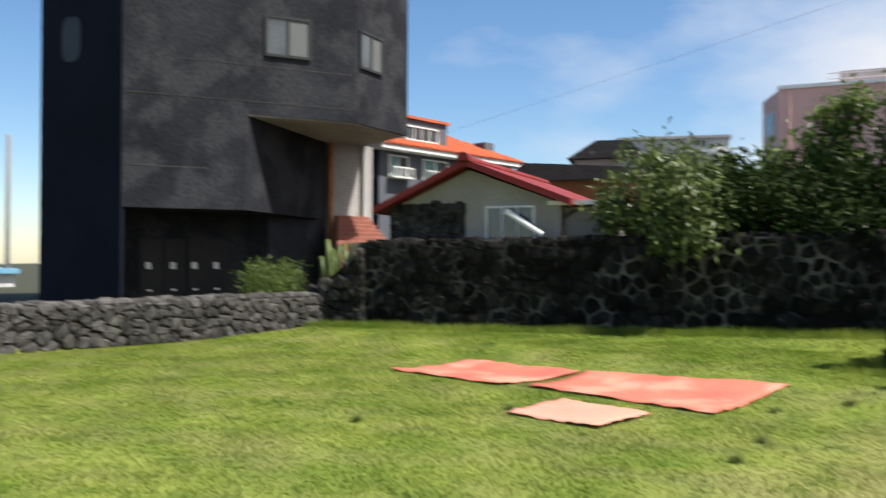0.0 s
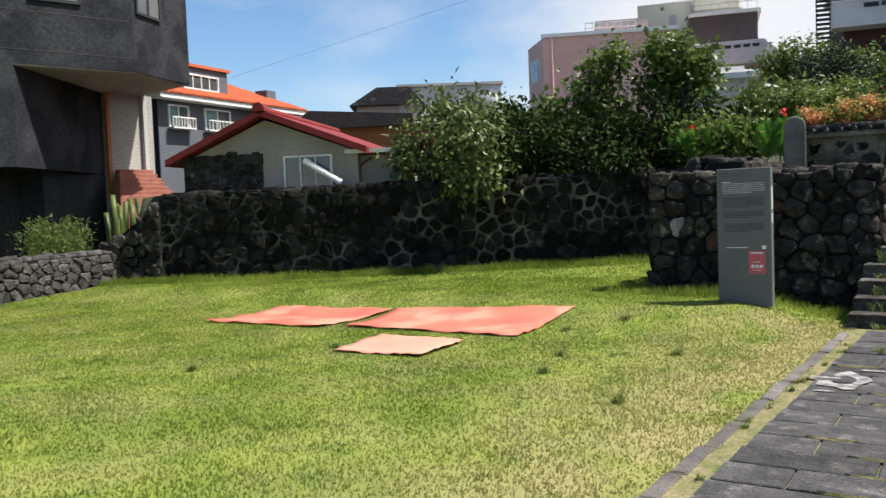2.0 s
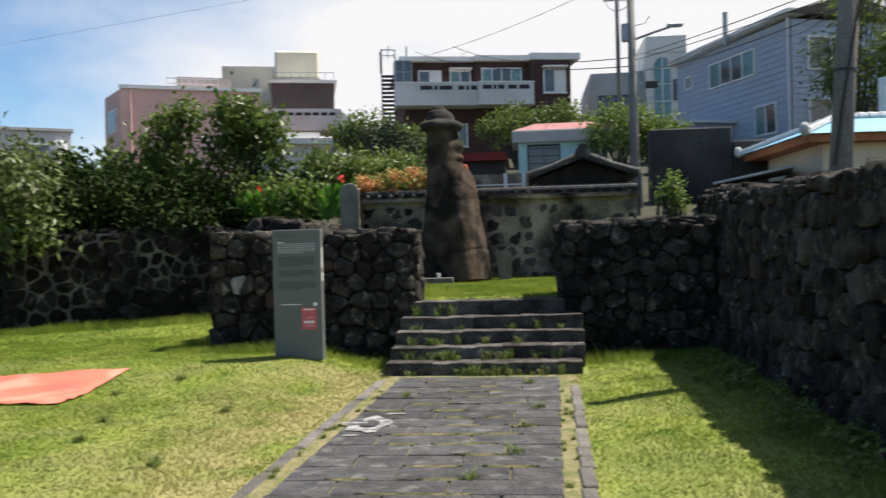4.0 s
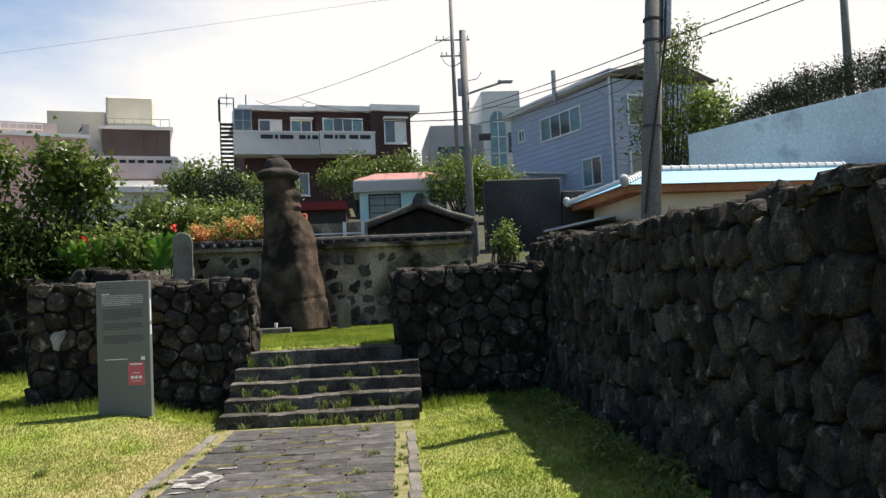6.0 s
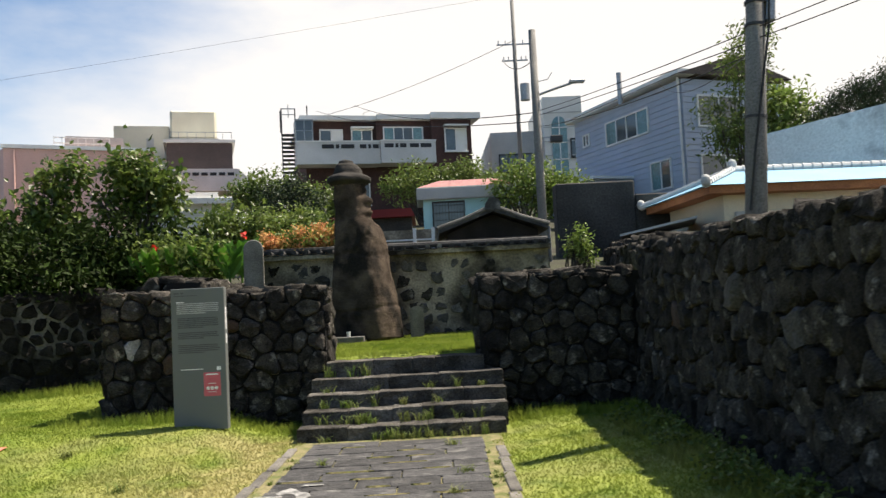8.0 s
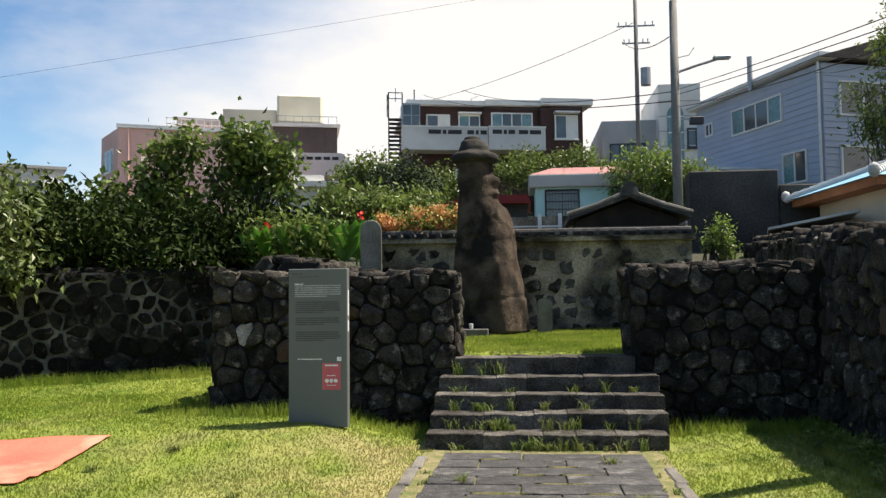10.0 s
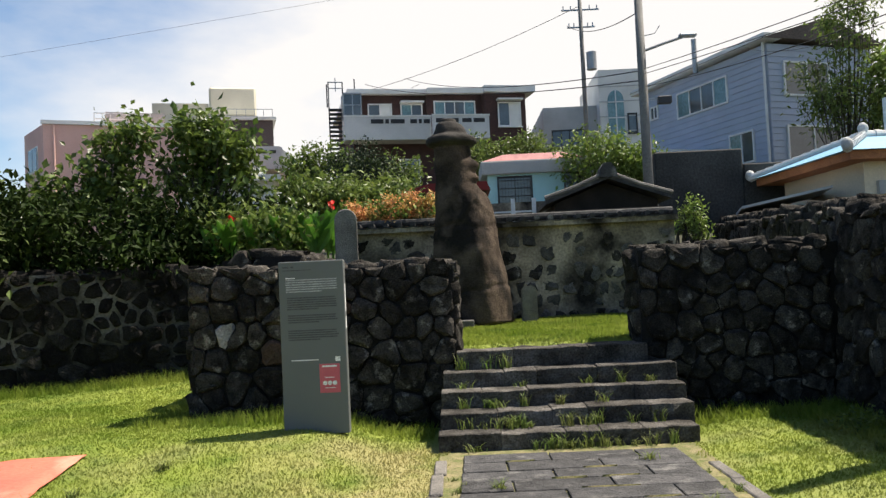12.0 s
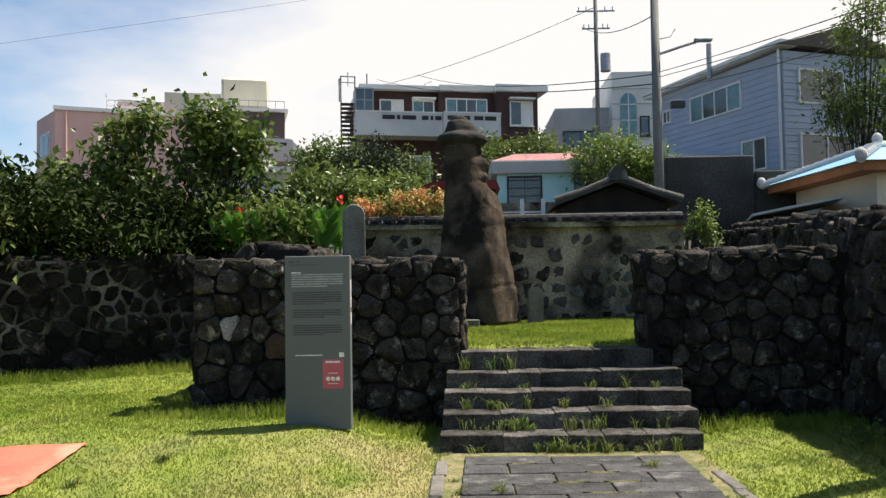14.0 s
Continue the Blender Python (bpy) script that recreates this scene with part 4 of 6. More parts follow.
window_back(h, 2.0, 7.45, 4.75, 8.28, ("curtain_teal", "glass", "glass", "curtain_teal"), 4, 0.0)
window_back(h, 0.85, 5.28, 1.95, 6.22, ("glass", "curtain_teal"), 2, 0.0)
window_back(h, 6.1, 7.75, 6.5, 8.15, ("glass",), 2, 0.0)
for z0, z1, y0, y1 in ((7.25, 8.25, -2.3, -0.6), (5.0, 6.2, -2.6, -0.6)):
    w = part("window", boxes((-0.085, y0 - 0.06, z0 - 0.06, 0, y0, z1 + 0.06), (-0.085, y1, z0 - 0.06, 0, y1 + 0.06, z1 + 0.06), (-0.085, y0, z1, 0, y1, z1 + 0.06), (-0.085, y0, z0 - 0.06, 0, y1, z0), (-0.075, (y0 + y1) / 2 - 0.03, z0, 0, (y0 + y1) / 2 + 0.03, z1)), M["white_frame"], h)
    part("pane", boxes((-0.045, y0, z0, -0.01, y1, z1)), M["glass"], w)
part("downpipe", tube(bmesh.new(), [(0.08, 0.09, 4.75), (0.08, 0.09, 8.9)], 0.045), M["white_frame"], h)
part("lean_to", boxes((3.3, 0.03, 4.2, 7.0, 1.6, 5.9)), M["blue_siding"], h)
part("lean_to_roof", boxes((3.1, 0.0, 5.9, 7.2, 1.8, 6.0)), M["white_frame"], h)
part("chimney_pipe", tube(bmesh.new(), [(3.2, 0.35, 8.7), (3.2, 0.35, 9.9)], 0.09), M["steel"], h)

# dark retaining wall under the blue house
for k, bx in enumerate(((3.7, 11.5, 2.0, 5.69, 12.1, 4.35), (5.7, 11.5, 2.0, 9.4, 12.3, 4.0), (8.6, 17.6, 3.0, 15.0, 18.5, 4.75), (6.5, 18.51, 3.0, 9.2, 26, 4.75))):
    tagged(mesh_object("wall_retaining_%d" % (k + 1), boxes(bx, bevel=0.03), M["dark_render"]), "dark rendered retaining wall below the blue house", "wall", kind="structure")

# cream house with a pale blue sheet on its roof
h = thing("cream_house", pose(6.59, 7.78, 0.08, 0, 0, 3.6), "low cream house with pale blue sheeted roof", "house", "houses on the slope")
part("wall", boxes((0, 0, 1.2, 7.5, 3.2, 3.42)), M["cream_wall"], h)
part("eaves_board", boxes((-0.45, -0.4, 3.36, 7.9, 3.6, 3.52)), M["wood_orange"], h, "orange-brown wooden eaves")
bm = bmesh.new()
vv = [bm.verts.new(p) for p in ((-0.55, -0.5, 3.525), (8.0, -0.5, 3.525), (8.0, 3.7, 3.525), (-0.55, 3.7, 3.525), (0.95, 1.6, 4.08), (8.0, 1.6, 4.08))]
for q in ((0, 1, 5, 4), (1, 2, 5), (2, 3, 4, 5), (3, 0, 4), (3, 2, 1, 0)):
    bm.faces.new([vv[k] for k in q])
part("roof", bm, M["blue_tarp"], h, "pale blue sheet roof")
for name, a, b, n in (("hip_tiles", (-0.55, -0.5, 3.56), (0.95, 1.6, 4.12), 12), ("ridge_tiles", (0.95, 1.6, 4.12), (8.0, 1.6, 4.12), 30), ("hip_tiles", (-0.55, 3.7, 3.56), (0.95, 1.6, 4.12), 12)):
    bm = bmesh.new()
    a, b = Vector(a), Vector(b)
    for i in range(n):
        tube(bm, [a.lerp(b, i / n), a.lerp(b, (i + 0.97) / n)], 0.095, 0.075, 8)
    part(name, bm, M["white_wall"], h, "white mortared ridge tiles")
for p in ((-0.55, -0.5, 3.62), (-0.55, 3.7, 3.62), (0.95, 1.6, 4.24)):
    bm = bmesh.new()
    bmesh.ops.create_icosphere(bm, subdivisions=2, radius=0.105, matrix=Matrix.Translation(p) @ Matrix.Diagonal((1.0, 1.0, 1.25, 1)))
    part("ridge_end", bm, M["grey_wall"], h)
part("doorway", boxes((0.6, -0.03, 2.1, 1.1, 0.02, 2.85)), M["dark_frame"], h)
part("meter_box", boxes((0.22, -0.1, 2.75, 0.4, 0, 3.0)), M["grey_wall"], h)
part("name_plate", boxes((-0.02, -0.02, 2.0, -0.005, 0.0, 2.2)), M["blue_tarp"], h)
part("lean_to", prism(bmesh.new(), [(2.2, 2.5), (4.6, 2.5), (4.4, 2.75), (3.0, 2.95)], -0.9, 0.0), M["grey_wall"], h)

# whitewashed retaining wall on the rise
h = core_wall("wall_white", (10.0, 13.6), (14.8, 8.6), (-0.721, -0.693), 0.5, 3.0, 5.75, "whitewashed concrete retaining wall streaked with stains", "retaining", z1b=6.25)
core_wall("wall_white_end", (14.8, 8.6), (19.0, 3.5), (-0.77, -0.64), 0.5, 2.0, 6.25, "whitewashed concrete retaining wall streaked with stains", "retaining", z1b=6.3)

# pale town building behind the poles
h = house_body("town_building", 4.6, 41.0, 0, 3.1, 9.0, 5.0, 11.6, "grey_wall", "grey rendered town building far off")
part("tower_wall", boxes((3.1, -1.0, 5.0, 5.4, 6.0, 13.4)), M["pale_stone"], h, "pale stone-clad stair tower")
bm = bmesh.new()
prism(bm, [(3.55, 8.6)] + [(4.0 + 0.45 * math.cos(radians(180 - 15 * i)), 11.6 + 0.6 * math.sin(radians(180 - 15 * i))) for i in range(13)] + [(4.45, 8.6)], -1.06, -0.98)
part("arched_window", bm, M["curtain_teal"], h, "tall arched teal window")
part("window_bars", boxes((3.97, -1.1, 8.6, 4.03, -1.05, 12.2), (3.55, -1.1, 9.6, 4.45, -1.05, 9.66), (3.55, -1.1, 10.6, 4.45, -1.05, 10.66), (3.55, -1.1, 11.5, 4.45, -1.05, 11.56)), M["white_frame"], h)
for i in range(9):
    part("cladding_course", boxes((3.08, -1.03, 5.6 + 0.85 * i, 5.42, -0.99, 5.66 + 0.85 * i)), M["grey_wall"], h)
window(h, 0.5, 9.2, 2.4, 10.2, "dark_frame", 4), window(h, 4.7, 9.8, 5.1, 10.8, "dark_frame", 1, v=-1.0)


# ---- the concrete tower block beyond the low wall ----
def xy(ox, oy, ang, u, v=0.0):
    a = radians(ang)
    return (ox + u * math.cos(a) - v * math.sin(a), oy + u * math.sin(a) + v * math.cos(a))


def plan_prism(bm, pts, z0, z1):
    a = [bm.verts.new((x, y, z0)) for x, y in pts]
    b = [bm.verts.new((x, y, z1)) for x, y in pts]
    k = len(pts)
    bm.faces.new(a[::-1]), bm.faces.new(b)
    for i in range(k):
        bm.faces.new((a[i], a[(i + 1) % k], b[(i + 1) % k], b[i]))
    bmesh.ops.recalc_face_normals(bm, faces=bm.faces[:])
    return bm


def tower():
    A, B, C, D = (-22.4, -2.49), (-19.45, -1.64), (-17.82, 3.85), (-18.67, 6.31)
    E, S, R = (-28.0, 7.6), (-18.62, 1.12), (-21.35, 5.34)
    W = (-29.5, 0.4)
    ob = thing("tower_house", pose(0, 0, 0), "faceted dark concrete tower house with overhanging upper floors", "house", "houses on the slope")
    part("upper_wall", plan_prism(bmesh.new(), [B, C, D, E, W, A], 5.10, 11.5), M["concrete"], ob, "stained dark grey concrete upper floors")
    part("middle_wall", plan_prism(bmesh.new(), [B, S, R, E, W, A], 2.74, 5.10), M["concrete"], ob)
    part("soffit", plan_prism(bmesh.new(), [(S[0] - 0.02, S[1] + 0.03), (C[0] - 0.06, C[1]), (D[0] - 0.06, D[1] - 0.1), (-23.5, 7.0), (R[0], R[1] + 0.06)], 5.07, 5.105), M["soffit"], ob, "pale soffit under the overhang")
    a = 16.1
    n1 = [xy(*A, a, -0.02, -0.03), xy(*A, a, 3.07, -0.03), xy(*A, a, 3.07, 0.05), xy(*A, a, -0.02, 0.05)]
    part("navy_wall", plan_prism(bmesh.new(), n1, 0.2, 11.5), M["concrete_navy"], ob, "navy painted concrete flank")
    G0, G1 = (-20.67, -1.47), (-20.65, 2.28)
    part("ground_wall", plan_prism(bmesh.new(), [G0, G1, (-19.9, 2.5), R, E, W, A], 0.2, 2.74), M["concrete"], ob)
    part("ground_pier", plan_prism(bmesh.new(), [(-19.85, -1.75), (-19.55, -1.66), (-20.6, -1.3), (-20.8, -1.5)], 0.2, 2.74), M["concrete"], ob)
    for u in (0.75, 1.4, 1.98, 2.6):
        d = part("door", boxes((-0.03, u, 0.42, 0.0, u + 0.62, 2.05)), M["dark_door"], ob)
        d.matrix_local = pose(-20.62, -1.47, 0)
        nt = part("notice", boxes((0.0, u + 0.16, 1.28, 0.006, u + 0.30, 1.45)), M["sign_white"], d)
        part("notice", boxes((0.0, u + 0.2, 0.72, 0.006, u + 0.32, 0.77)), M["sign_white"], d)
    for (P, ang, u0, z0, u1, z1) in ((B, 73.5, 3.37, 6.66, 4.42, 7.56), (C, 109.1, 0.18, 6.62, 1.15, 7.5)):
        wd = part("window", boxes((u0 - 0.07, -0.06, z0 - 0.07, u1 + 0.07, 0.02, z0), (u0 - 0.07, -0.06, z1, u1 + 0.07, 0.02, z1 + 0.07), (u0 - 0.07, -0.06, z0, u0, 0.02, z1), (u1, -0.06, z0, u1 + 0.07, 0.02, z1), ((u0 + u1) / 2 - 0.04, -0.05, z0, (u0 + u1) / 2 + 0.04, 0.02, z1)), M["dark_frame"], ob, "black window frame")
        wd.matrix_local = pose(*P, 0, 0, 0, ang)
        part("pane", boxes((u0, -0.03, z0, (u0 + u1) / 2 - 0.04, 0.01, z1)), M["glass"], wd)
        part("pane", boxes(((u0 + u1) / 2 + 0.04, -0.03, z0, u1, 0.01, z1)), M["sign_grey"], wd, "pane with a grey blind")
    for u0, u1, z in ((1.3, 5.6, 6.32), (0.1, 5.7, 5.42), (0.1, 2.85, 3.72), (0.1, 5.6, 8.3)):
        ln_ = part("pour_line", boxes((u0, -0.008, z, u1, 0.02, z + 0.022)), M["dark_render"], ob)
        ln_.matrix_local = pose(*B, 0, 0, 0, 73.5)
    wd = part("oval_window", bmesh.new(), M["dark_frame"], ob, "dark oval window")
    bm = bmesh.new()
    prism(bm, [(1.22 + 0.36 * math.copysign(abs(math.cos(t)) ** 0.6, math.cos(t)), 6.85 + 0.55 * math.copysign(abs(math.sin(t)) ** 0.6, math.sin(t))) for t in [i * math.tau / 24 for i in range(24)]], -0.06, -0.02)
    bm.to_mesh(wd.data)
    wd.matrix_local = pose(*A, 0, 0, 0, a)
    # entrance under the overhang, with its brick stair
    part("entrance_wall", boxes((-22.9, 5.4, 0.3, -21.2, 7.0, 5.08)), M["soffit"], ob, "pale rendered entrance wall")
    part("entrance_post", boxes((-21.25, 5.36, 2.0, -21.14, 5.47, 5.08)), M["wood_orange"], ob)
    part("entrance_post", boxes((-21.16, 6.55, 1.6, -21.04, 6.68, 5.08)), M["grey_wall"], ob)
    for i in range(7):
        part("stair_step", boxes((-21.1 + 0.16 * i, 5.5 - 0.12 * i, 0.4, -20.9 + 0.16 * i, 6.7, 2.86 - 0.13 * i), bevel=0.012), M["stair_brick"], ob)


tower()

# ---- red-gabled house behind the garden wall ----
GB = bpt(0, 0.62)
h = thing("gable_house", pose(*GB, 0, 0, 0, 24), "small plastered house with a red gable roof", "house", "houses on the slope")
part("wall", prism(bmesh.new(), [(1.12, 0.8), (4.75, 0.8), (4.75, 2.62), (2.88, 3.32), (1.12, 2.56)], 0.0, 5.0), M["plaster_plain"], h)
for name, a, b in (("roof", (0.86, 2.47), (2.88, 3.38)), ("roof", (2.88, 3.38), (5.0, 2.56))):
    part(name, prism(bmesh.new(), [a, b, (b[0], b[1] + 0.13), (a[0], a[1] + 0.13)], -0.30, 5.3), M["red_roof"], h, "red painted roof slope")
bm = bmesh.new()
prism(bm, [(2.88 - 0.13 * math.cos(t), 3.47 + 0.17 * math.sin(t)) for t in [math.pi * i / 10 for i in range(11)]], -0.36, -0.1)
part("ridge_end", bm, M["red_roof"], h)
part("ridge", tube(bmesh.new(), [(2.88, -0.3, 3.50), (2.88, 5.3, 3.50)], 0.09), M["red_roof"], h)
window(h, 3.28, 1.95, 4.2, 2.55, "white_frame", 3, ("glass",), sill=False, fw=0.035)
part("side_wall", boxes((4.75, 0.25, 0.8, 5.75, 4.0, 2.55)), M["plaster_plain"], h)
part("side_eaves", boxes((4.5, -0.05, 2.58, 5.9, 4.2, 2.66)), M["white_frame"], h)
bm = tube(bmesh.new(), [(4.98, 0.2, 2.5), (4.76, 0.14, 2.35), (4.74, 0.1, 1.9)], 0.025)
part("downpipe", bm, M["dark_steel"], h)
part("stone_panel", boxes((1.125, -0.014, 1.0, 2.8, -0.001, 2.56), (1.4, -0.013, 2.56, 2.8, -0.001, 2.66)), M["dark_render"], h, "dark mortared rubble base of gable")
stone_face(h, (1.12, -0.02, 1.85), (1, 0, 0), Z, (0, -1, 0), 1.7, 0.85, 0.27, 0.22, 81, gap=0.02, proud=0.04)
pp = tagged(mesh_object("white_pipe", tube(bmesh.new(), [(*bpt(3.73, 0.40), 2.47), (*bpt(4.47, 0.36), 2.01)], 0.062, sides=14), M["white_pipe"], smooth=False), "white plastic pipe leaning on the garden wall", "pipe")

# ---- grey house under an orange tile roof ----
h = thing("orange_roof_house", pose(-23.26, 8.89, 0, 0, 0, 97), "blue-grey house with an orange tile roof", "house", "houses on the slope")
part("wall", boxes((0, 0, 0.3, 7.8, 6.0, 5.4)), M["blue_grey"], h)
part("end_wall", boxes((-0.03, 0.0, 0.3, 0.0, 6.0, 5.4)), M["navy_wall"], h, "navy painted end wall")
part("eaves_board", boxes((-0.35, -0.5, 5.38, 8.1, 6.4, 5.55)), M["white_frame"], h)
bm = bmesh.new()
vv = [bm.verts.new(p) for p in ((-0.4, -0.55, 5.554), (8.15, -0.55, 5.554), (8.15, 6.5, 5.554), (-0.4, 6.5, 5.554), (1.5, 3.0, 6.9), (7.2, 3.0, 6.9))]
for q in ((0, 1, 5, 4), (1, 2, 5), (2, 3, 4, 5), (3, 0, 4), (3, 2, 1, 0)):
    bm.faces.new([vv[k] for k in q])
rf = part("roof", bm, M["orange_tile"], h, "orange clay tile roof")
for i in range(36):
    x = -0.35 + i * 0.235
    top = min(1.0, (x + 0.4) / 1.9, (8.15 - x) / 0.95)
    if top > 0.05:
        part("tile_roll", tube(bmesh.new(), [(x, -0.56, 5.57), (x, -0.55 + 3.55 * top, 5.57 + 1.346 * top)], 0.045, sides=6), M["orange_tile"], rf)
part("dormer", boxes((1.35, 0.4, 5.6, 4.1, 4.0, 6.75)), M["blue_grey"], h)
part("dormer_roof", boxes((1.25, 0.3, 6.75, 4.2, 4.1, 6.85)), M["orange_tile"], h)
window(h, 1.75, 6.0, 3.5, 6.45, "white_frame", 4, v=0.4, sill=False, fw=0.05)
for u0, u1 in ((0.5, 1.4), (2.3, 3.6)):
    wd = window(h, u0, 4.5, u1, 5.2, "white_frame", 2, ("curtain_teal", "glass"), fw=0.05)
    part("rail", boxes((u0 - 0.1, -0.3, 4.78, u1 + 0.1, -0.26, 4.82)), M["white_frame"], wd)
    part("rail_foot", boxes((u0 - 0.1, -0.3, 4.42, u1 + 0.1, -0.02, 4.47)), M["white_frame"], wd)
    for k in range(9):
        x = u0 - 0.1 + (u1 - u0 + 0.2) * k / 8
        part("baluster", boxes((x - 0.012, -0.296, 4.47, x + 0.012, -0.27, 4.78)), M["white_frame"], wd)
part("chimney", boxes((7.3, 1.0, 5.6, 7.9, 1.6, 6.5)), M["blue_grey"], h)

# ---- brown-roofed house and white house behind the garden ----
h = thing("brown_roof_house", pose(-22.9, 15.3, 0, 0, 0, 19), "ochre house with a grey-brown roof", "house", "houses on the slope")
part("wall", boxes((0, 0, 2.0, 4.6, 4, 4.7)), M["wood_orange"], h)
bm = bmesh.new()
prism(bm, [(-0.35, 4.6), (0.72, 5.3), (4.9, 4.95), (4.9, 4.55)], -0.5, 4.4)
part("roof", bm, M["brown_roof"], h)
h = thing("white_house", pose(-24.28, 21.82, 0, 0, 0, 34), "white flat-roofed house with dark hipped roof part", "house", "houses on the slope")
part("wall", boxes((1.4, 0, 2.5, 6.2, 5, 7.0)), M["white_wall"], h)
part("wall", boxes((-0.6, 0.3, 2.5, 1.4, 5, 6.2)), M["white_wall"], h)
part("roof_edge", boxes((1.3, -0.12, 7.0, 6.3, 5.1, 7.12)), M["grey_wall"], h)
bm = bmesh.new()
prism(bm, [(-0.9, 6.2), (2.6, 6.2), (1.9, 7.0), (0.4, 7.0)], -0.3, 5)
part("roof", bm, M["tile_dark"], h, "dark tiled roof")
window(h, 4.3, 5.6, 5.3, 6.4, "white_frame", 2)
d = thing("satellite_dish", pose(-19.5, 24.8, 6.2), "white satellite dish on a house roof", "dish")
bm = bmesh.new()
bmesh.ops.create_uvsphere(bm, u_segments=16, v_segments=10, radius=0.45, matrix=Matrix.Rotation(radians(75), 4, "X") @ Matrix.Diagonal((1, 1, 0.3, 1)))
part("bowl", bm, M["white_wall"], d)
part("mast", tube(bmesh.new(), [(0, 0.1, 0), (0, 0.1, -1.4)], 0.04), M["steel"], d)
h = thing("low_white_house", pose(-12.4, 28.0, 0, 0, 0, 15.6), "low white house behind the shrubs", "house", "houses on the slope")
part("wall", boxes((0, 0, 4.0, 3.9, 3, 6.5)), M["white_wall"], h)
part("roof", boxes((-0.3, -0.4, 6.5, 4.2, 3.2, 6.75), (0.2, 0.2, 6.75, 3.6, 3, 7.1)), M["pale_stone"], h)
h = thing("low_white_shed", pose(-9.0, 15.5, 0, 0, 0, 10), "white shed with tin roof behind the shrubs", "shed")
part("wall", boxes((0, 0, 2.5, 3.6, 2.5, 3.8)), M["white_wall"], h)
part("roof", boxes((-0.2, -0.3, 3.8, 3.8, 2.7, 3.95)), M["grey_wall"], h)

# ---- tall buildings far behind ----
h = thing("pink_building", pose(-21.42, 34.71, 0, 0, 0, 23.7), "pink rendered flat-roofed building", "building", "town buildings")
bm = bmesh.new()
plan_prism(bm, [(0, 0), (7.5, 0), (7.5, 7), (3.0, 7.0), (-1.05, 3.6)], 3.0, 10.75)
part("wall", bm, M["pink_wall"], h)
part("roof_edge", boxes((-0.1, -0.12, 10.75, 7.6, 0.1, 10.95)), M["white_frame"], h)
part("roof_rail", boxes((2.4, 0.3, 11.15, 5.2, 0.34, 11.2), (2.4, 0.3, 11.45, 5.2, 0.34, 11.5), *[(2.4 + 0.4 * i, 0.3, 10.9, 2.44 + 0.4 * i, 0.34, 11.5) for i in range(8)]), M["white_frame"], h)
part("roof_room", boxes((3.0, 1.0, 10.9, 6.0, 4.0, 11.7)), M["grey_wall"], h)
part("downpipe", tube(bmesh.new(), [(0.5, -0.06, 4), (0.5, -0.06, 10.7)], 0.06), M["pink_wall"], h)
wd = part("window", boxes((0.9, -0.05, 0, 2.7, 0.05, 1.3)), M["white_frame"], h)
wd.matrix_local = pose(-1.05, 3.6, 8.5, 0, 0, -73.8)
for u in (0.98, 1.84):
    part("pane", boxes((u, -0.07, 0.08, u + 0.78, -0.04, 1.22)), M["glass"], wd)
h = thing("apartment_building", pose(-16.80, 47.22, -0.2, 0, 0, 14.7), "beige and brown apartment building with white balcony", "building", "town buildings")
part("wall", boxes((0, 0, 4.0, 4.5, 8, 9.6)), M["pale_stone"], h)
part("clad_wall", boxes((0.1, 0.0, 11.4, 4.4, 7, 13.4)), M["brown_clad"], h, "dark brown metal-clad top floor")
for i in range(5):
    part("clad_panel", boxes((0.14 + 0.86 * i, -0.04, 11.45, 0.94 + 0.86 * i, 0.0, 13.3)), M["brown_clad"], h)
part("roof_edge", boxes((-0.1, -0.2, 13.4, 4.6, 7.2, 13.6)), M["pale_stone"], h)
bal = part("balcony", boxes((-0.4, -2.9, 9.7, 4.6, 0, 9.9), (-0.4, -2.9, 9.9, 4.6, -2.75, 11.15), (4.6, -2.9, 9.5, 4.75, 7.0, 11.1)), M["white_wall"], h)
for i in range(8):
    part("parapet_slot", boxes((0.1 + 0.55 * i, -2.93, 10.7, 0.5 + 0.55 * i, -2.88, 10.9)), M["dark_frame"], bal)
part("loggia", boxes((0.2, -0.1, 8.3, 4.4, 0.02, 9.4)), M["glass"], h)
part("side_roof", prism(bmesh.new(), [(4.7, 9.4), (7.2, 8.6), (7.2, 8.9), (4.7, 11.1)], -2.6, 5.0), M["white_wall"], h)
part("rear_wall", boxes((-3.6, 4.5, 4.0, 0.2, 9.0, 15.5)), M["beige_wall"], h, "beige rendered rear block")
part("rear_window", boxes((-1.4, 4.46, 13.9, -0.9, 4.5, 14.6)), M["grey_wall"], h)
part("roof_tank", boxes((0.25, 4.0, 14.5, 3.5, 7.0, 16.6), bevel=0.15), M["beige_wall"], h, "beige roof tank room")
part("tank_base", boxes((0.15, 3.9, 13.6, 3.6, 7.1, 14.5)), M["grey_wall"], h)
part("roof_rail", boxes((0.3, -0.1, 14.1, 4.4, -0.07, 14.14), *[(0.3 + 0.58 * i, -0.1, 13.6, 0.33 + 0.58 * i, -0.07, 14.12) for i in range(8)]), M["steel"], h)

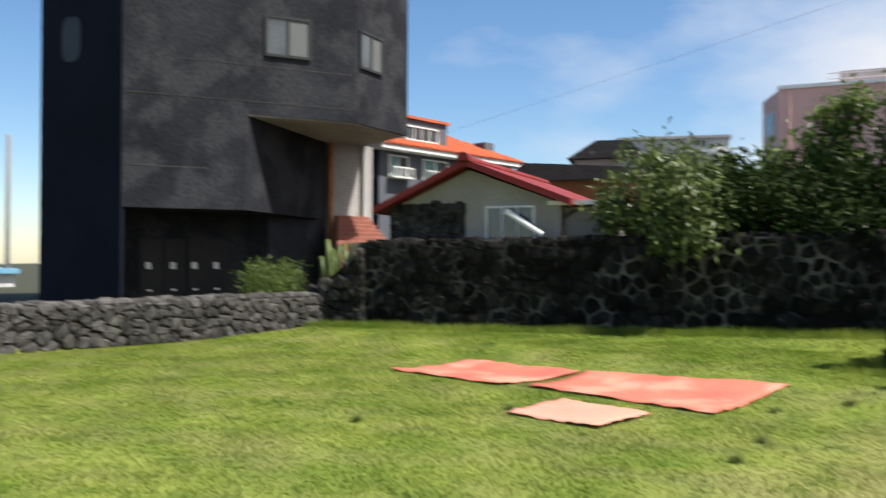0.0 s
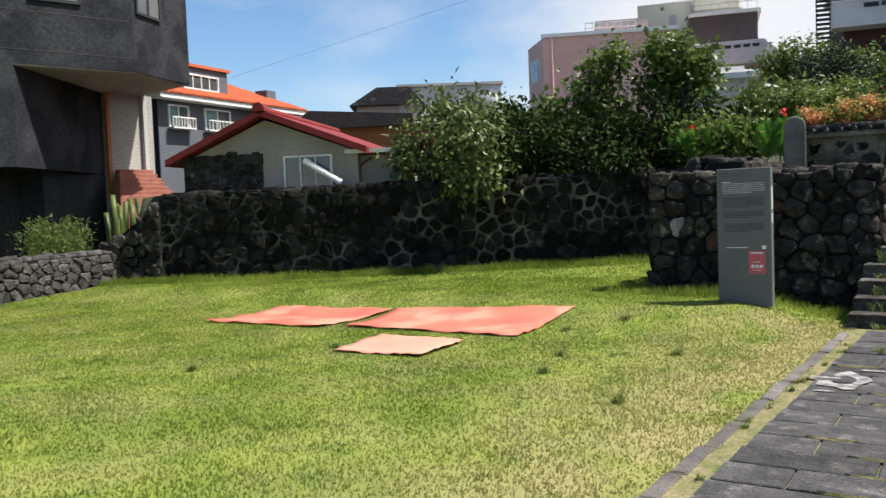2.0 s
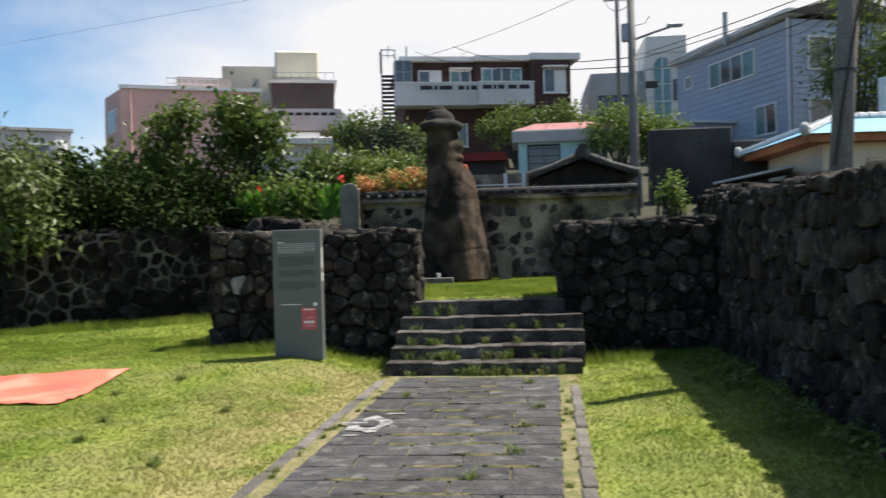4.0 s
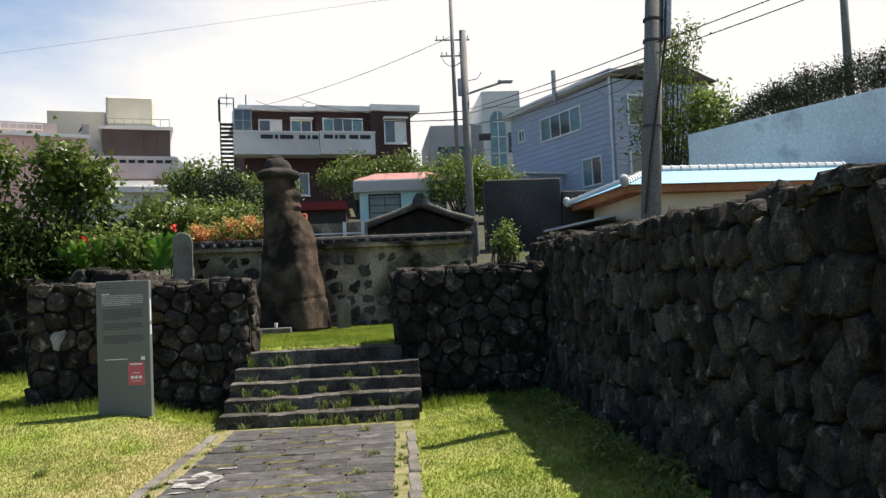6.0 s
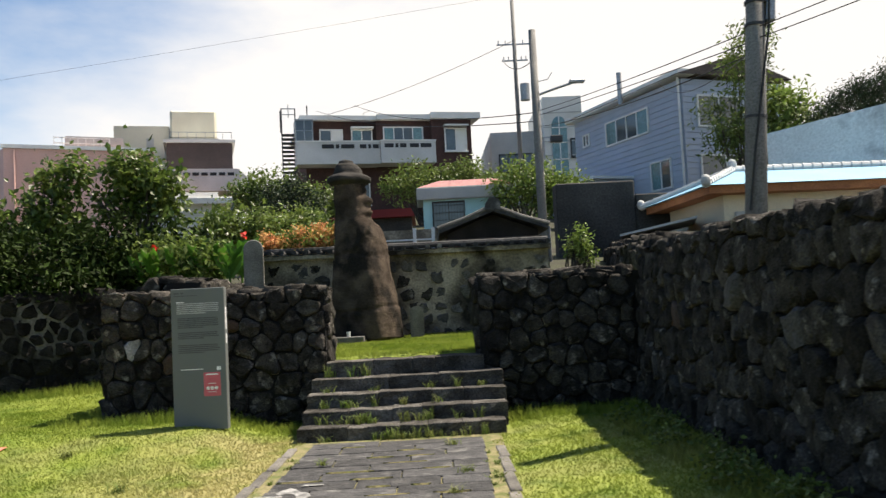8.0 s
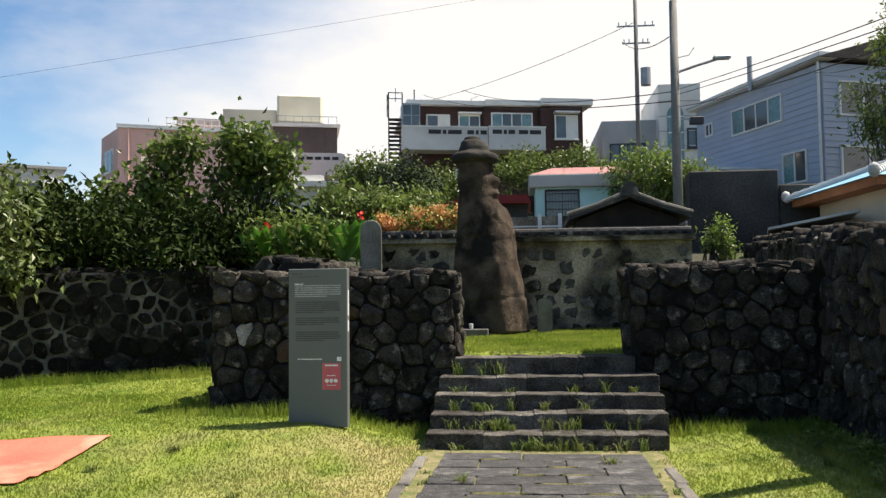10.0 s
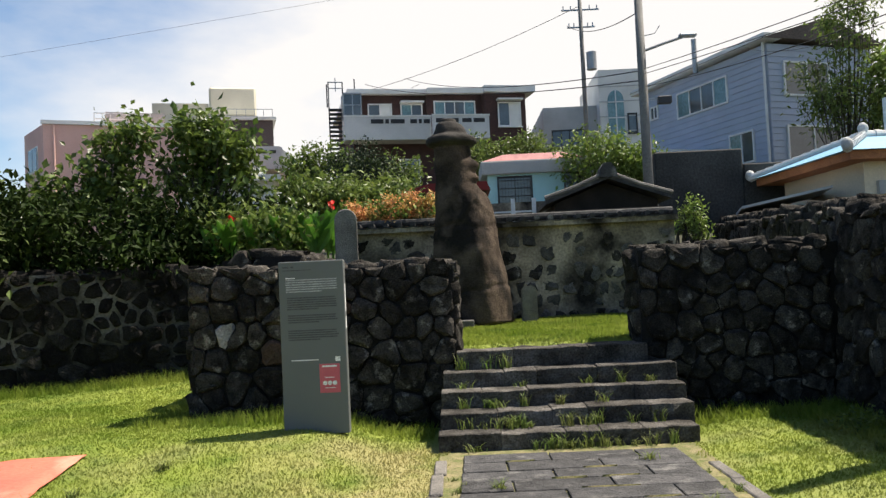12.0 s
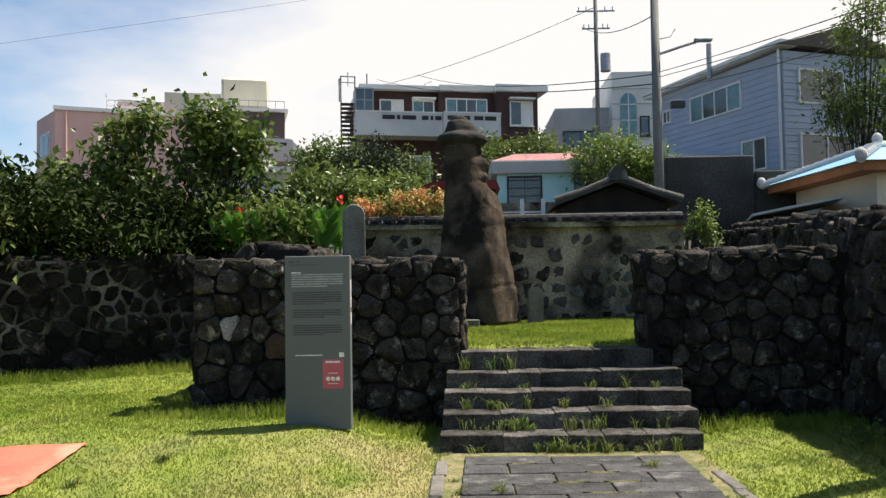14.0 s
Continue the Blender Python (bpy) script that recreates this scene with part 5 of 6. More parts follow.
# roofs and walls near the sea, beyond the tower
h = thing("harbour_shed", pose(-60, -7.0, 0, 0, 0, 80), "pale shed with a blue roof far off", "shed")
part("wall", boxes((0, 0, -3.0, 14, 6, 0.6)), M["white_wall"], h)
part("roof", boxes((-0.3, -0.3, 0.6, 14.3, 6.3, 0.9)), M["blue_tarp"], h)
h = thing("cement_silo", pose(-56.5, -2.0, -3.0), "grey concrete silo far off", "silo")
bm = bmesh.new()
bmesh.ops.create_cone(bm, cap_ends=True, segments=20, radius1=1.0, radius2=1.0, depth=5.6, matrix=Matrix.Translation((0, 0, 2.8)))
part("drum", bm, M["grey_wall"], h)
part("cap", boxes((-0.7, -0.7, 5.6, 0.7, 0.7, 6.3)), M["grey_wall"], h)

# ---- plastered wall behind the statue ----
pw = tagged(mesh_object("wall_plaster", boxes((-2.62, 6.0, 0.4, 2.62, 6.4, 2.42)), M["plaster"]), "stained plaster wall with dark stones showing through", "wall", kind="structure")
rng = random.Random(8)
for poly in cells(5.2, 1.45, 0.27, 0.21, rng):
    c = np.array(poly).mean(0)
    if rng.random() < 0.85 * (1.25 - 0.4 * c[1]) * (1.0 if c[0] < 3.4 else 0.8):
        me = stone_mesh(poly, np.array((-2.6, 6.0, 0.9)), np.array((1.0, 0, 0)), np.array((0, 0, 1.0)), np.array((0, -1.0, 0)), rng, 0.042, 0.010)
        if me:
            me.materials.append(M["basalt" if rng.random() < 0.45 else "basalt_grey"])
            new("stone", me).parent = pw
cop = thing("wall_coping", pose(0, 0, 0), "dark clay tile coping on the plaster wall", "coping", kind="structure")
part("coping_bed", prism(bmesh.new(), [(-2.66, 2.42), (2.66, 2.42), (2.66, 2.50), (-2.66, 2.50)], 5.86, 6.54), M["plaster"], cop)
for i in range(24):
    x = -2.6 + i * 0.222
    bm = bmesh.new()
    for k, (y0, y1, zz) in enumerate(((5.84, 6.2, 0.0), (6.2, 6.56, 0.0))):
        pts = [(x + 0.105 * math.cos(math.pi * j / 8), 2.505 - 0.03 * math.sin(math.pi * j / 8) + 0.012) for j in range(9)]
        prism(bm, pts + [(p[0], p[1] + 0.02) for p in pts[::-1]], y0, y1)
    part("roof_tile", bm, M["tile_dark"], cop)
    part("roof_tile", tube(bmesh.new(), [(x + 0.11, 5.86, 2.55), (x + 0.11, 6.54, 2.55)], 0.045, sides=8), M["tile_dark"], cop)
part("coping_ridge", tube(bmesh.new(), [(-2.65, 6.2, 2.60), (2.65, 6.2, 2.60)], 0.06), M["tile_dark"], cop)

# ---- small tiled hut behind the wall ----
M["dark_gable"] = mat("dark_gable_timber", (0.014, 0.012, 0.010), (0.03, 0.025, 0.021), 3, 60, 0.9, 0.5)
h = thing("tiled_hut", pose(1.68, 6.75, 0), "small dark tiled gate hut behind the wall", "hut")
part("wall", prism(bmesh.new(), [(-0.88, 1.4), (0.88, 1.4), (0.88, 2.84), (0, 3.17), (-0.88, 2.84)], 0.0, 1.6), M["dark_gable"], h)
for sx in (-1, 1):
    part("roof", prism(bmesh.new(), [(0, 3.20), (sx * 1.05, 2.82), (sx * 1.05, 2.90), (0, 3.29)], -0.3, 1.9), M["tile_dark"], h)
    part("verge_tiles", tube(bmesh.new(), [(0, -0.28, 3.31), (sx * 0.55, -0.28, 3.08), (sx * 1.07, -0.28, 2.92)], 0.042), M["grey_stone"], h)
bm = bmesh.new()
prism(bm, [(-0.16, 3.22), (0.16, 3.22), (0.13, 3.37), (0.06, 3.47), (-0.06, 3.47), (-0.13, 3.37)], -0.34, -0.1)
part("ridge_end", bm, M["tile_dark"], h)
part("beam", boxes((-0.95, -0.06, 2.62, 0.95, 0.0, 2.72), (-0.95, -0.06, 2.45, 0.95, 0.0, 2.52)), M["dark_wood"], h)
part("opening_row", boxes(*[(-0.5 + 0.42 * i, -0.03, 2.53, -0.16 + 0.42 * i, -0.005, 2.61) for i in range(3)]), M["core"], h)
part("brick_course", boxes((-0.95, -0.05, 2.53, -0.62, 0.0, 2.61)), M["brick_red"], h)

# ---- grave stone, small stele, offering slab, fence ----
bm = bmesh.new()
prism(bm, [(-0.165, -0.4), (0.165, -0.4)] + [(0.165 * math.cos(math.pi * i / 12), 0.58 + 0.17 * math.sin(math.pi * i / 12)) for i in range(13)], -0.06, 0.06)
bmesh.ops.bevel(bm, geom=[e for e in bm.edges if e.calc_face_angle(0) > 0.8], offset=0.012, segments=1, affect="EDGES")
ob = tagged(mesh_object("round_topped_stone", bm, M["grey_stone"]), "grey round-topped memorial stone on the terrace edge", "stone")
ob.matrix_world = pose(-2.52, 4.57, 1.96, 0, 0, 8)
bm = bmesh.new()
prism(bm, [(-0.12, -0.1), (0.12, -0.1)] + [(0.12 * math.cos(math.pi * i / 12), 0.46 + 0.08 * math.sin(math.pi * i / 12)) for i in range(13)], -0.05, 0.05)
bmesh.ops.bevel(bm, geom=[e for e in bm.edges if e.calc_face_angle(0) > 0.8], offset=0.018, segments=2, affect="EDGES")
ob = tagged(mesh_object("small_stele", bm, M["kerb"]), "small dark round-topped stele in the grass", "stele")
ob.matrix_world = pose(0.15, 5.2, 0.93)
ob = tagged(mesh_object("offering_slab", boxes((-1.25, 4.35, 0.8, -0.72, 4.6, 1.02), bevel=0.012), M["grey_stone"]), "low stone offering slab before the statue", "slab")
bm = bmesh.new()
bmesh.ops.create_cone(bm, cap_ends=True, segments=14, radius1=0.028, radius2=0.035, depth=0.08, matrix=Matrix.Translation((-0.98, 4.45, 1.062)))
tagged(mesh_object("white_cup", bm, M["white_pipe"]), "small white cup on the stone slab", "cup")
fe = thing("white_fence", pose(0.15, 7.6, 1.7), "short white metal fence behind the wall", "fence")
for x in (0.0, 0.38):
    part("post", boxes((x - 0.035, -0.035, 0, x + 0.035, 0.035, 1.35)), M["white_frame"], fe)
part("rail", boxes((-1.0, -0.012, 1.1, 0.38, 0.012, 1.13)), M["white_frame"], fe)
part("rail", boxes((0, -0.012, 0.85, 0.38, 0.012, 0.88)), M["white_frame"], fe)

# low sheds between the statue and the teal house
h = thing("stone_shed", pose(-2.3, 15.0, 0), "grey mossy stone shed with a red sheet roof", "shed")
part("wall", boxes((0, 0, 2.4, 2.3, 2.5, 4.05)), M["dark_render"], h)
part("roof", prism(bmesh.new(), [(-0.2, 4.05), (2.4, 4.05), (2.3, 4.28), (0.8, 4.28)], -0.3, 2.8), M["red_roof"], h)
fp = thing("flower_pot", pose(-1.1, 12.0, 3.4), "orange plastic flower box on a wall", "pot")
part("tub", boxes((-0.17, -0.12, 0, 0.17, 0.12, 0.28), bevel=0.02), M["orange_tile"], fp)
tagged(mesh_object("pot_wall", boxes((-3.0, 11.9, 2.0, 2.8, 12.2, 3.4)), M["plaster"]), "low stained yard wall", "wall", kind="structure")
h = thing("lean_to_shed", pose(4.9, 8.6, 0, 0, 0, -15), "dark lean-to with a tin roof beside the cream house", "shed")
part("wall", boxes((0, 0, 1.3, 1.2, 1.5, 2.75)), M["core"], h)
part("roof", prism(bmesh.new(), [(-0.3, 2.72), (1.3, 3.0), (1.3, 3.05), (-0.3, 2.77)], -0.4, 1.6), M["grey_wall"], h, "weathered tin roof")


h = thing("brown_eaves_house", pose(9.9, 0.5, -0.08, 0, 0, 10), "low house with dark roof and brown wooden eaves", "house", "houses on the slope")
part("wall", boxes((0.3, 0.2, 1.2, 4.0, 3.0, 2.95)), M["cream_wall"], h)
part("roof", prism(bmesh.new(), [(-0.7, 2.95), (1.8, 3.75), (4.3, 2.95), (4.3, 3.05), (1.8, 3.87), (-0.7, 3.05)], -0.3, 3.4), M["tile_dark"], h)
part("gable_board", prism(bmesh.new(), [(-0.5, 2.86), (1.8, 3.62), (4.1, 2.86)], -0.05, 0.15), M["wood_orange"], h)

# ---- poles, lamp, cables ----
def pole(name, x, y, z0, z1, r, label, material="pole"):
    ob = thing(name, pose(x, y, 0), label, "pole", "utility poles")
    part("shaft", tube(bmesh.new(), [(0, 0, z0), (0, 0, (z0 + z1) / 2), (0, 0, z1)], r, r * 0.72, 16), M[material], ob, smooth=True)
    return ob


p = pole("utility_pole", 3.95, -0.76, 1.0, 5.7, 0.126, "tall grey concrete utility pole with cabinet and straps")
p.matrix_world = pose(3.735, -0.76, 0) @ Matrix.Rotation(radians(3.9), 4, "Y")
part("cabinet", boxes((0.09, -0.09, 4.35, 0.19, 0.09, 5.0), bevel=0.015), M["steel"], p)
for z in (3.3, 4.3, 4.55, 5.0):
    part("strap", tube(bmesh.new(), [(0, 0, z), (0, 0, z + 0.03)], 0.118, sides=16), M["dark_steel"], p)
part("riser_cable", tube(bmesh.new(), [(0.12, -0.07, 5.0), (0.11, -0.1, 4.3), (0.02, -0.13, 3.6), (-0.06, -0.13, 2.9), (-0.1, -0.1, 2.3)], 0.014), M["cable"], p)
p = pole("street_lamp", 3.02, 9.3, 1.6, 7.6, 0.11, "concrete pole carrying a street lamp and meter box")
part("arm", tube(bmesh.new(), [(0.0, 0, 6.08), (0.5, 0, 6.24), (0.95, 0, 6.37)], 0.028), M["steel"], p)
part("lamp_head", boxes((0.78, -0.07, 6.33, 1.14, 0.07, 6.42), bevel=0.03), M["steel"], p)
part("meter_box", boxes((0.28, -0.08, 5.0, 0.55, 0.08, 5.15), bevel=0.01), M["dark_steel"], p)
part("bracket", boxes((0.08, -0.015, 5.1, 0.4, 0.015, 5.13)), M["steel"], p)
part("antenna", tube(bmesh.new(), [(0.05, 0, 6.4), (0.3, 0, 6.45), (0.4, 0, 6.6)], 0.01), M["steel"], p)
part("cable_guard", tube(bmesh.new(), [(0.12, -0.05, 2.3), (0.12, -0.05, 3.1)], 0.04), M["pole"], p)
p = pole("utility_pole", 4.55, 25.8, 4.0, 14.6, 0.10, "tall far utility pole with cross arms and transformer", "pole")
for z, w in ((12.3, 0.75), (11.6, 0.55)):
    part("cross_arm", boxes((-w, -0.03, z, w, 0.03, z + 0.05)), M["steel"], p)
    for x in (-w + 0.08, 0.5 * -w, 0.5 * w, w - 0.08):
        part("insulator", tube(bmesh.new(), [(x, 0, z + 0.05), (x, 0, z + 0.2)], 0.022), M["steel"], p)
part("transformer", tube(bmesh.new(), [(0.35, 0, 9.9), (0.35, 0, 10.6)], 0.2, sides=14), M["steel"], p)
p = pole("utility_pole", 16.1, 15.4, 4.5, 12.5, 0.15, "grey concrete utility pole above the white wall")
p = pole("utility_pole", -57.8, 6.45, -4.0, 9.3, 0.16, "thin grey utility pole far off by the sea")


def cable(a, b, sag, r=0.012):
    a, b = Vector(a), Vector(b)
    pts = [a.lerp(b, i / 16) - Vector((0, 0, sag * 4 * (i / 16) * (1 - i / 16))) for i in range(17)]
    tagged(mesh_object("overhead_cable", tube(bmesh.new(), pts, r, sides=5), M["cable"]), "thin black overhead cable between poles", "cable", "overhead cables")


for z0, z1, sag in ((5.62, 4.15, 0.03), (5.72, 4.27, 0.04), (5.36, 4.02, 0.12)):
    cable((3.05, 9.25, z0), (4.0, -0.70, z1), sag, 0.007)
for z1, z2 in ((4.15, 4.2), (4.27, 4.34)):
    cable((4.03, -0.84, z1), (6.9, -8.6, z2), 0.12, 0.006)
cable((4.0, -0.70, 4.05), (8.9, 19.9, 8.9), 0.4, 0.006)
cable((3.02, 9.3, 5.5), (-5.0, 34.5, 11.9), 0.4, 0.012), cable((3.02, 9.3, 5.7), (-3.0, 34.5, 12.1), 0.4, 0.012)
cable((4.55, 25.8, 12.5), (-5.5, 35.5, 11.7), 0.3), cable((4.0, 25.8, 11.7), (3.0, 9.3, 6.9), 0.3)
cable((-33.5, 21.0, 8.2), (4.55, 25.8, 14.5), 0.1, 0.005)


# ---- plants ----
def leaf_mat(name, c1, c2, tr=0.25, rough=0.42, spec=0.3):
    return mat(name, c1, c2, 2.5, 30, rough, 0.0, spec=spec, grain=0.2, translucent=tr, island=0.45)


M["leaf_dark"] = leaf_mat("glossy_dark_leaf", (0.052, 0.095, 0.020), (0.135, 0.185, 0.042), 0.42, 0.40)
# hedge leaves darkened: shade beneath the trees put into the colour
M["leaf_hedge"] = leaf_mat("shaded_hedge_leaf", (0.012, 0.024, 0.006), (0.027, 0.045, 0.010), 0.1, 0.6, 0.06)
M["leaf_mid"] = leaf_mat("mid_green_leaf", (0.070, 0.118, 0.026), (0.15, 0.195, 0.048), 0.38, 0.40)
M["leaf_light"] = leaf_mat("light_green_leaf", (0.13, 0.20, 0.04), (0.17, 0.23, 0.055), 0.35)
M["leaf_pale"] = leaf_mat("sunlit_olive_leaf", (0.055, 0.088, 0.022), (0.13, 0.165, 0.05), 0.3, 0.42)
M["leaf_canna"] = leaf_mat("broad_bright_leaf", (0.07, 0.19, 0.025), (0.10, 0.25, 0.03), 0.4)
M["leaf_pine"] = leaf_mat("dark_conifer_leaf", (0.022, 0.04, 0.018), (0.032, 0.052, 0.022), 0.1, 0.6)
M["weed"] = leaf_mat("weed_blades", (0.10, 0.16, 0.032), (0.17, 0.19, 0.06), 0.4, 0.6)
M["flower_orange"] = mat("faded_orange_petals", (0.62, 0.27, 0.13), (0.52, 0.36, 0.12), 5, 40, 0.7, 0.0, translucent=0.3, island=0.4)
M["flower_red"] = mat("red_petals", (0.75, 0.04, 0.025), (0.6, 0.03, 0.02), 8, 40, 0.5, 0.0, translucent=0.3)
M["bark"] = mat("grey_bark", (0.085, 0.074, 0.06), (0.045, 0.04, 0.034), 8, 50, 0.9, 0.6)


def leaf_mesh(name, blobs, count, size, seed, droop=0.3, hollow=0.45, aspect=0.5):
    """Kite-shaped leaves scattered through the outer part of several lobes, gathered in sprigs."""
    rg = np.random.default_rng(seed)
    lobes = []
    for b in blobs:          # small lobes break up the outline
        for k in range(7 if b[3] > 0.3 else 0):
            d = rg.normal(size=3)
            d /= np.linalg.norm(d)
            d[2] = abs(d[2]) * 0.9 if rg.random() < 0.75 else d[2]
            q = rg.uniform(0.26, 0.42)
            lobes.append((b[0] + d[0] * b[3] * 0.98, b[1] + d[1] * b[4] * 0.98, b[2] + d[2] * b[5] * 0.98, b[3] * q, b[4] * q, b[5] * q))
    blobs = [(b[0], b[1], b[2], b[3] * 0.88, b[4] * 0.88, b[5] * 0.88) for b in blobs] + lobes
    vol = np.array([b[3] * b[4] * b[5] for b in blobs])
    pick = rg.choice(len(blobs), count // 6, p=vol ** 0.8 / (vol ** 0.8).sum())
    B = np.array(blobs, float)[pick]
    d = rg.normal(size=(len(pick), 3))
    d /= np.linalg.norm(d, axis=1)[:, None]
    r = rg.uniform(hollow, 1.08, len(pick)) ** 0.8 * (1 + 0.22 * np.sin(d[:, 0] * 7 + B[:, 0] * 3) * np.cos(d[:, 2] * 6 + B[:, 1] * 5))
    sprig = B[:, :3] + d * B[:, 3:6] * r[:, None]
    c = np.repeat(sprig, 6, 0) + rg.normal(size=(len(pick) * 6, 3)) * size * 0.9
    dd = np.repeat(d, 6, 0)
    n = len(c)
    axis = dd * 0.5 + rg.normal(size=(n, 3)) * 0.75
    axis[:, 2] -= droop
    axis /= np.linalg.norm(axis, axis=1)[:, None]
    up = rg.normal(size=(n, 3)) * 0.7 + np.array((0, 0, 0.8)) + dd * 0.4
    side = np.cross(axis, up)
    side /= np.linalg.norm(side, axis=1)[:, None] + 1e-9
    nrm = np.cross(side, axis)
    s = size * rg.uniform(0.6, 1.25, n)[:, None]
    v = np.empty((n, 4, 3))
    v[:, 0], v[:, 2] = c, c + axis * s - nrm * s * 0.12
    v[:, 1], v[:, 3] = c + axis * s * 0.45 + side * s * aspect * 0.5 + nrm * s * 0.05, c + axis * s * 0.45 - side * s * aspect * 0.5 + nrm * s * 0.05
    me = bpy.data.meshes.new(name)
    me.from_pydata(v.reshape(-1, 3).tolist(), [], np.arange(n * 4).reshape(n, 4).tolist())
    return me


def shrub(name, blobs, count, size, material, label, seed, trunk=None, category="shrub", group="garden shrubs", **kw):
    base = Vector(trunk) if trunk else Vector((blobs[0][0], blobs[0][1], float(ground_z(blobs[0][0], blobs[0][1]))))
    ob = thing(name, Matrix.Translation(base), label, category, group)
    local = [(b[0] - base.x, b[1] - base.y, b[2] - base.z, *b[3:]) for b in blobs]
    rng = random.Random(seed)
    bm = bmesh.new()
    for b in local:
        for k in range(8):
            tip = Vector((b[0] + rng.uniform(-0.75, 0.75) * b[3], b[1] + rng.uniform(-0.75, 0.75) * b[4], b[2] + rng.uniform(-0.2, 0.85) * b[5]))
            foot = Vector((rng.uniform(-0.15, 0.15), rng.uniform(-0.15, 0.15), -0.05))
            mid = foot.lerp(tip, 0.45) + Vector((rng.uniform(-0.15, 0.15), rng.uniform(-0.15, 0.15), 0.1))
            tube(bm, [foot, mid, tip], 0.036, 0.007, 6)
    part("limb", bm, M["bark"], ob)["kind"] = "stuff"
    me = leaf_mesh("crown", local, count, size, seed, **kw)
    me.materials.append(M[material])
    cr = new("crown", me)
    cr.parent = ob
    cr["kind"] = "stuff"
    return ob


def at_wall(u, s, z, *r):
    return (*bpt(u, s), z, *r)


shrub("fig_tree", [at_wall(6.3, 0.5, 2.75, 0.75, 0.7, 0.7), at_wall(7.2, 0.3, 2.4, 0.8, 0.8, 0.65), at_wall(5.85, 0.5, 2.3, 0.45, 0.5, 0.4), at_wall(6.9, 0.6, 3.15, 0.5, 0.5, 0.45), at_wall(7.0, -0.15, 1.95, 0.6, 0.4, 0.4)], 4600, 0.15, "leaf_pale", "sunlit pale-leaved shrub hanging over the garden wall", 1, trunk=(*bpt(6.3, 0.75), 1.9), droop=0.5)
shrub("camellia_tree", [(-6.55, 6.5, 4.08, 0.48, 0.45, 0.50), (-6.85, 6.4, 3.5, 0.52, 0.5, 0.42), (-7.45, 6.3, 3.15, 0.52, 0.5, 0.46), (-8.0, 6.2, 2.85, 0.48, 0.5, 0.42), (-6.2, 6.5, 3.15, 0.42, 0.42, 0.38)], 3000, 0.15, "leaf_dark", "tall glossy dark evergreen shrub in the raised garden", 2, trunk=(-6.7, 6.5, 2.4), aspect=0.66, hollow=0.3)
shrub("camellia_tree", [(-5.2, 6.7, 4.22, 0.46, 0.42, 0.45), (-4.66, 6.6, 3.92, 0.38, 0.38, 0.40), (-5.7, 6.6, 3.72, 0.27, 0.3, 0.3), (-4.45, 6.6, 3.45, 0.22, 0.26, 0.22), (-5.15, 6.7, 3.6, 0.36, 0.34, 0.24)], 2350, 0.15, "leaf_dark", "tall glossy evergreen shrub with bare lower stems", 3, trunk=(-5.1, 6.7, 2.4), aspect=0.66, hollow=0.3)
shrub("hedge_shrub", [at_wall(8.0, 0.9, 2.5, 1.0, 0.7, 0.8), at_wall(9.3, 0.9, 2.4, 1.0, 0.7, 0.7), at_wall(8.7, 0.5, 2.1, 1.2, 0.5, 0.5)], 5600, 0.14, "leaf_hedge", "dense shrub with shade-darkened leaves along the garden wall", 4, trunk=(*bpt(8.6, 0.9), 1.9))
shrub("hedge_shrub", [at_wall(10.5, 1.1, 2.5, 0.9, 0.7, 0.75), at_wall(11.4, 1.2, 2.4, 0.8, 0.6, 0.6), at_wall(10.9, 0.6, 2.15, 0.9, 0.45, 0.4)], 5200, 0.14, "leaf_hedge", "dense shrub with shade-darkened leaves along the garden wall", 5, trunk=(*bpt(10.8, 1.1), 2.0))
shrub("hedge_shrub", [(-8.7, 5.9, 2.9, 0.65, 0.65, 0.65), (-9.4, 5.6, 2.6, 0.6, 0.6, 0.55)], 2600, 0.16, "leaf_mid", "loose green shrub behind the wall", 14, trunk=(-8.8, 5.8, 2.3))
shrub("flowering_shrub", [(-3.7, 7.0, 2.95, 0.75, 0.6, 0.55), (-2.9, 7.4, 3.0, 0.7, 0.6, 0.5), (-2.1, 7.8, 3.05, 0.65, 0.6, 0.5)], 6500, 0.12, "leaf_mid", "light green shrub with small pale flowers", 6, trunk=(-3.0, 7.3, 2.3))
shrub("low_shrub", [(-4.2, 5.6, 2.35, 0.55, 0.45, 0.45), (-3.6, 5.3, 2.3, 0.5, 0.4, 0.4), (-4.7, 5.9, 2.5, 0.5, 0.4, 0.5)], 3600, 0.15, "leaf_mid", "low green shrub at the terrace edge", 7, trunk=(-4.1, 5.6, 1.95))
shrub("cedar_shrub", [(-3.05, 11.0, 3.75, 0.62, 0.5, 0.95), (-2.45, 11.3, 3.6, 0.55, 0.5, 0.85)], 6500, 0.08, "leaf_pine", "dark bushy conifer behind the flowers", 8, trunk=(-2.8, 11.1, 2.4))
shrub("street_tree", [(10.5, 17.3, 7.2, 0.9, 0.7, 0.9), (11.0, 17.3, 8.6, 0.9, 0.7, 0.9), (11.2, 17.4, 6.3, 1.0, 0.7, 0.9), (10.1, 17.2, 6.2, 0.6, 0.6, 0.7), (11.4, 17.3, 9.8, 0.6, 0.5, 0.6)], 3900, 0.19, "leaf_mid", "tall leafy tree beside the blue house", 9, trunk=(10.8, 17.3, 3.0), category="tree", group="trees", aspect=0.35)
shrub("street_tree", [(12.3, 17.0, 6.9, 0.8, 0.7, 1.0), (12.4, 17.1, 5.8, 0.9, 0.7, 0.9)], 3600, 0.2, "leaf_light", "bright green young tree before a white wall", 10, trunk=(12.3, 17.0, 3.4), category="tree", group="trees")
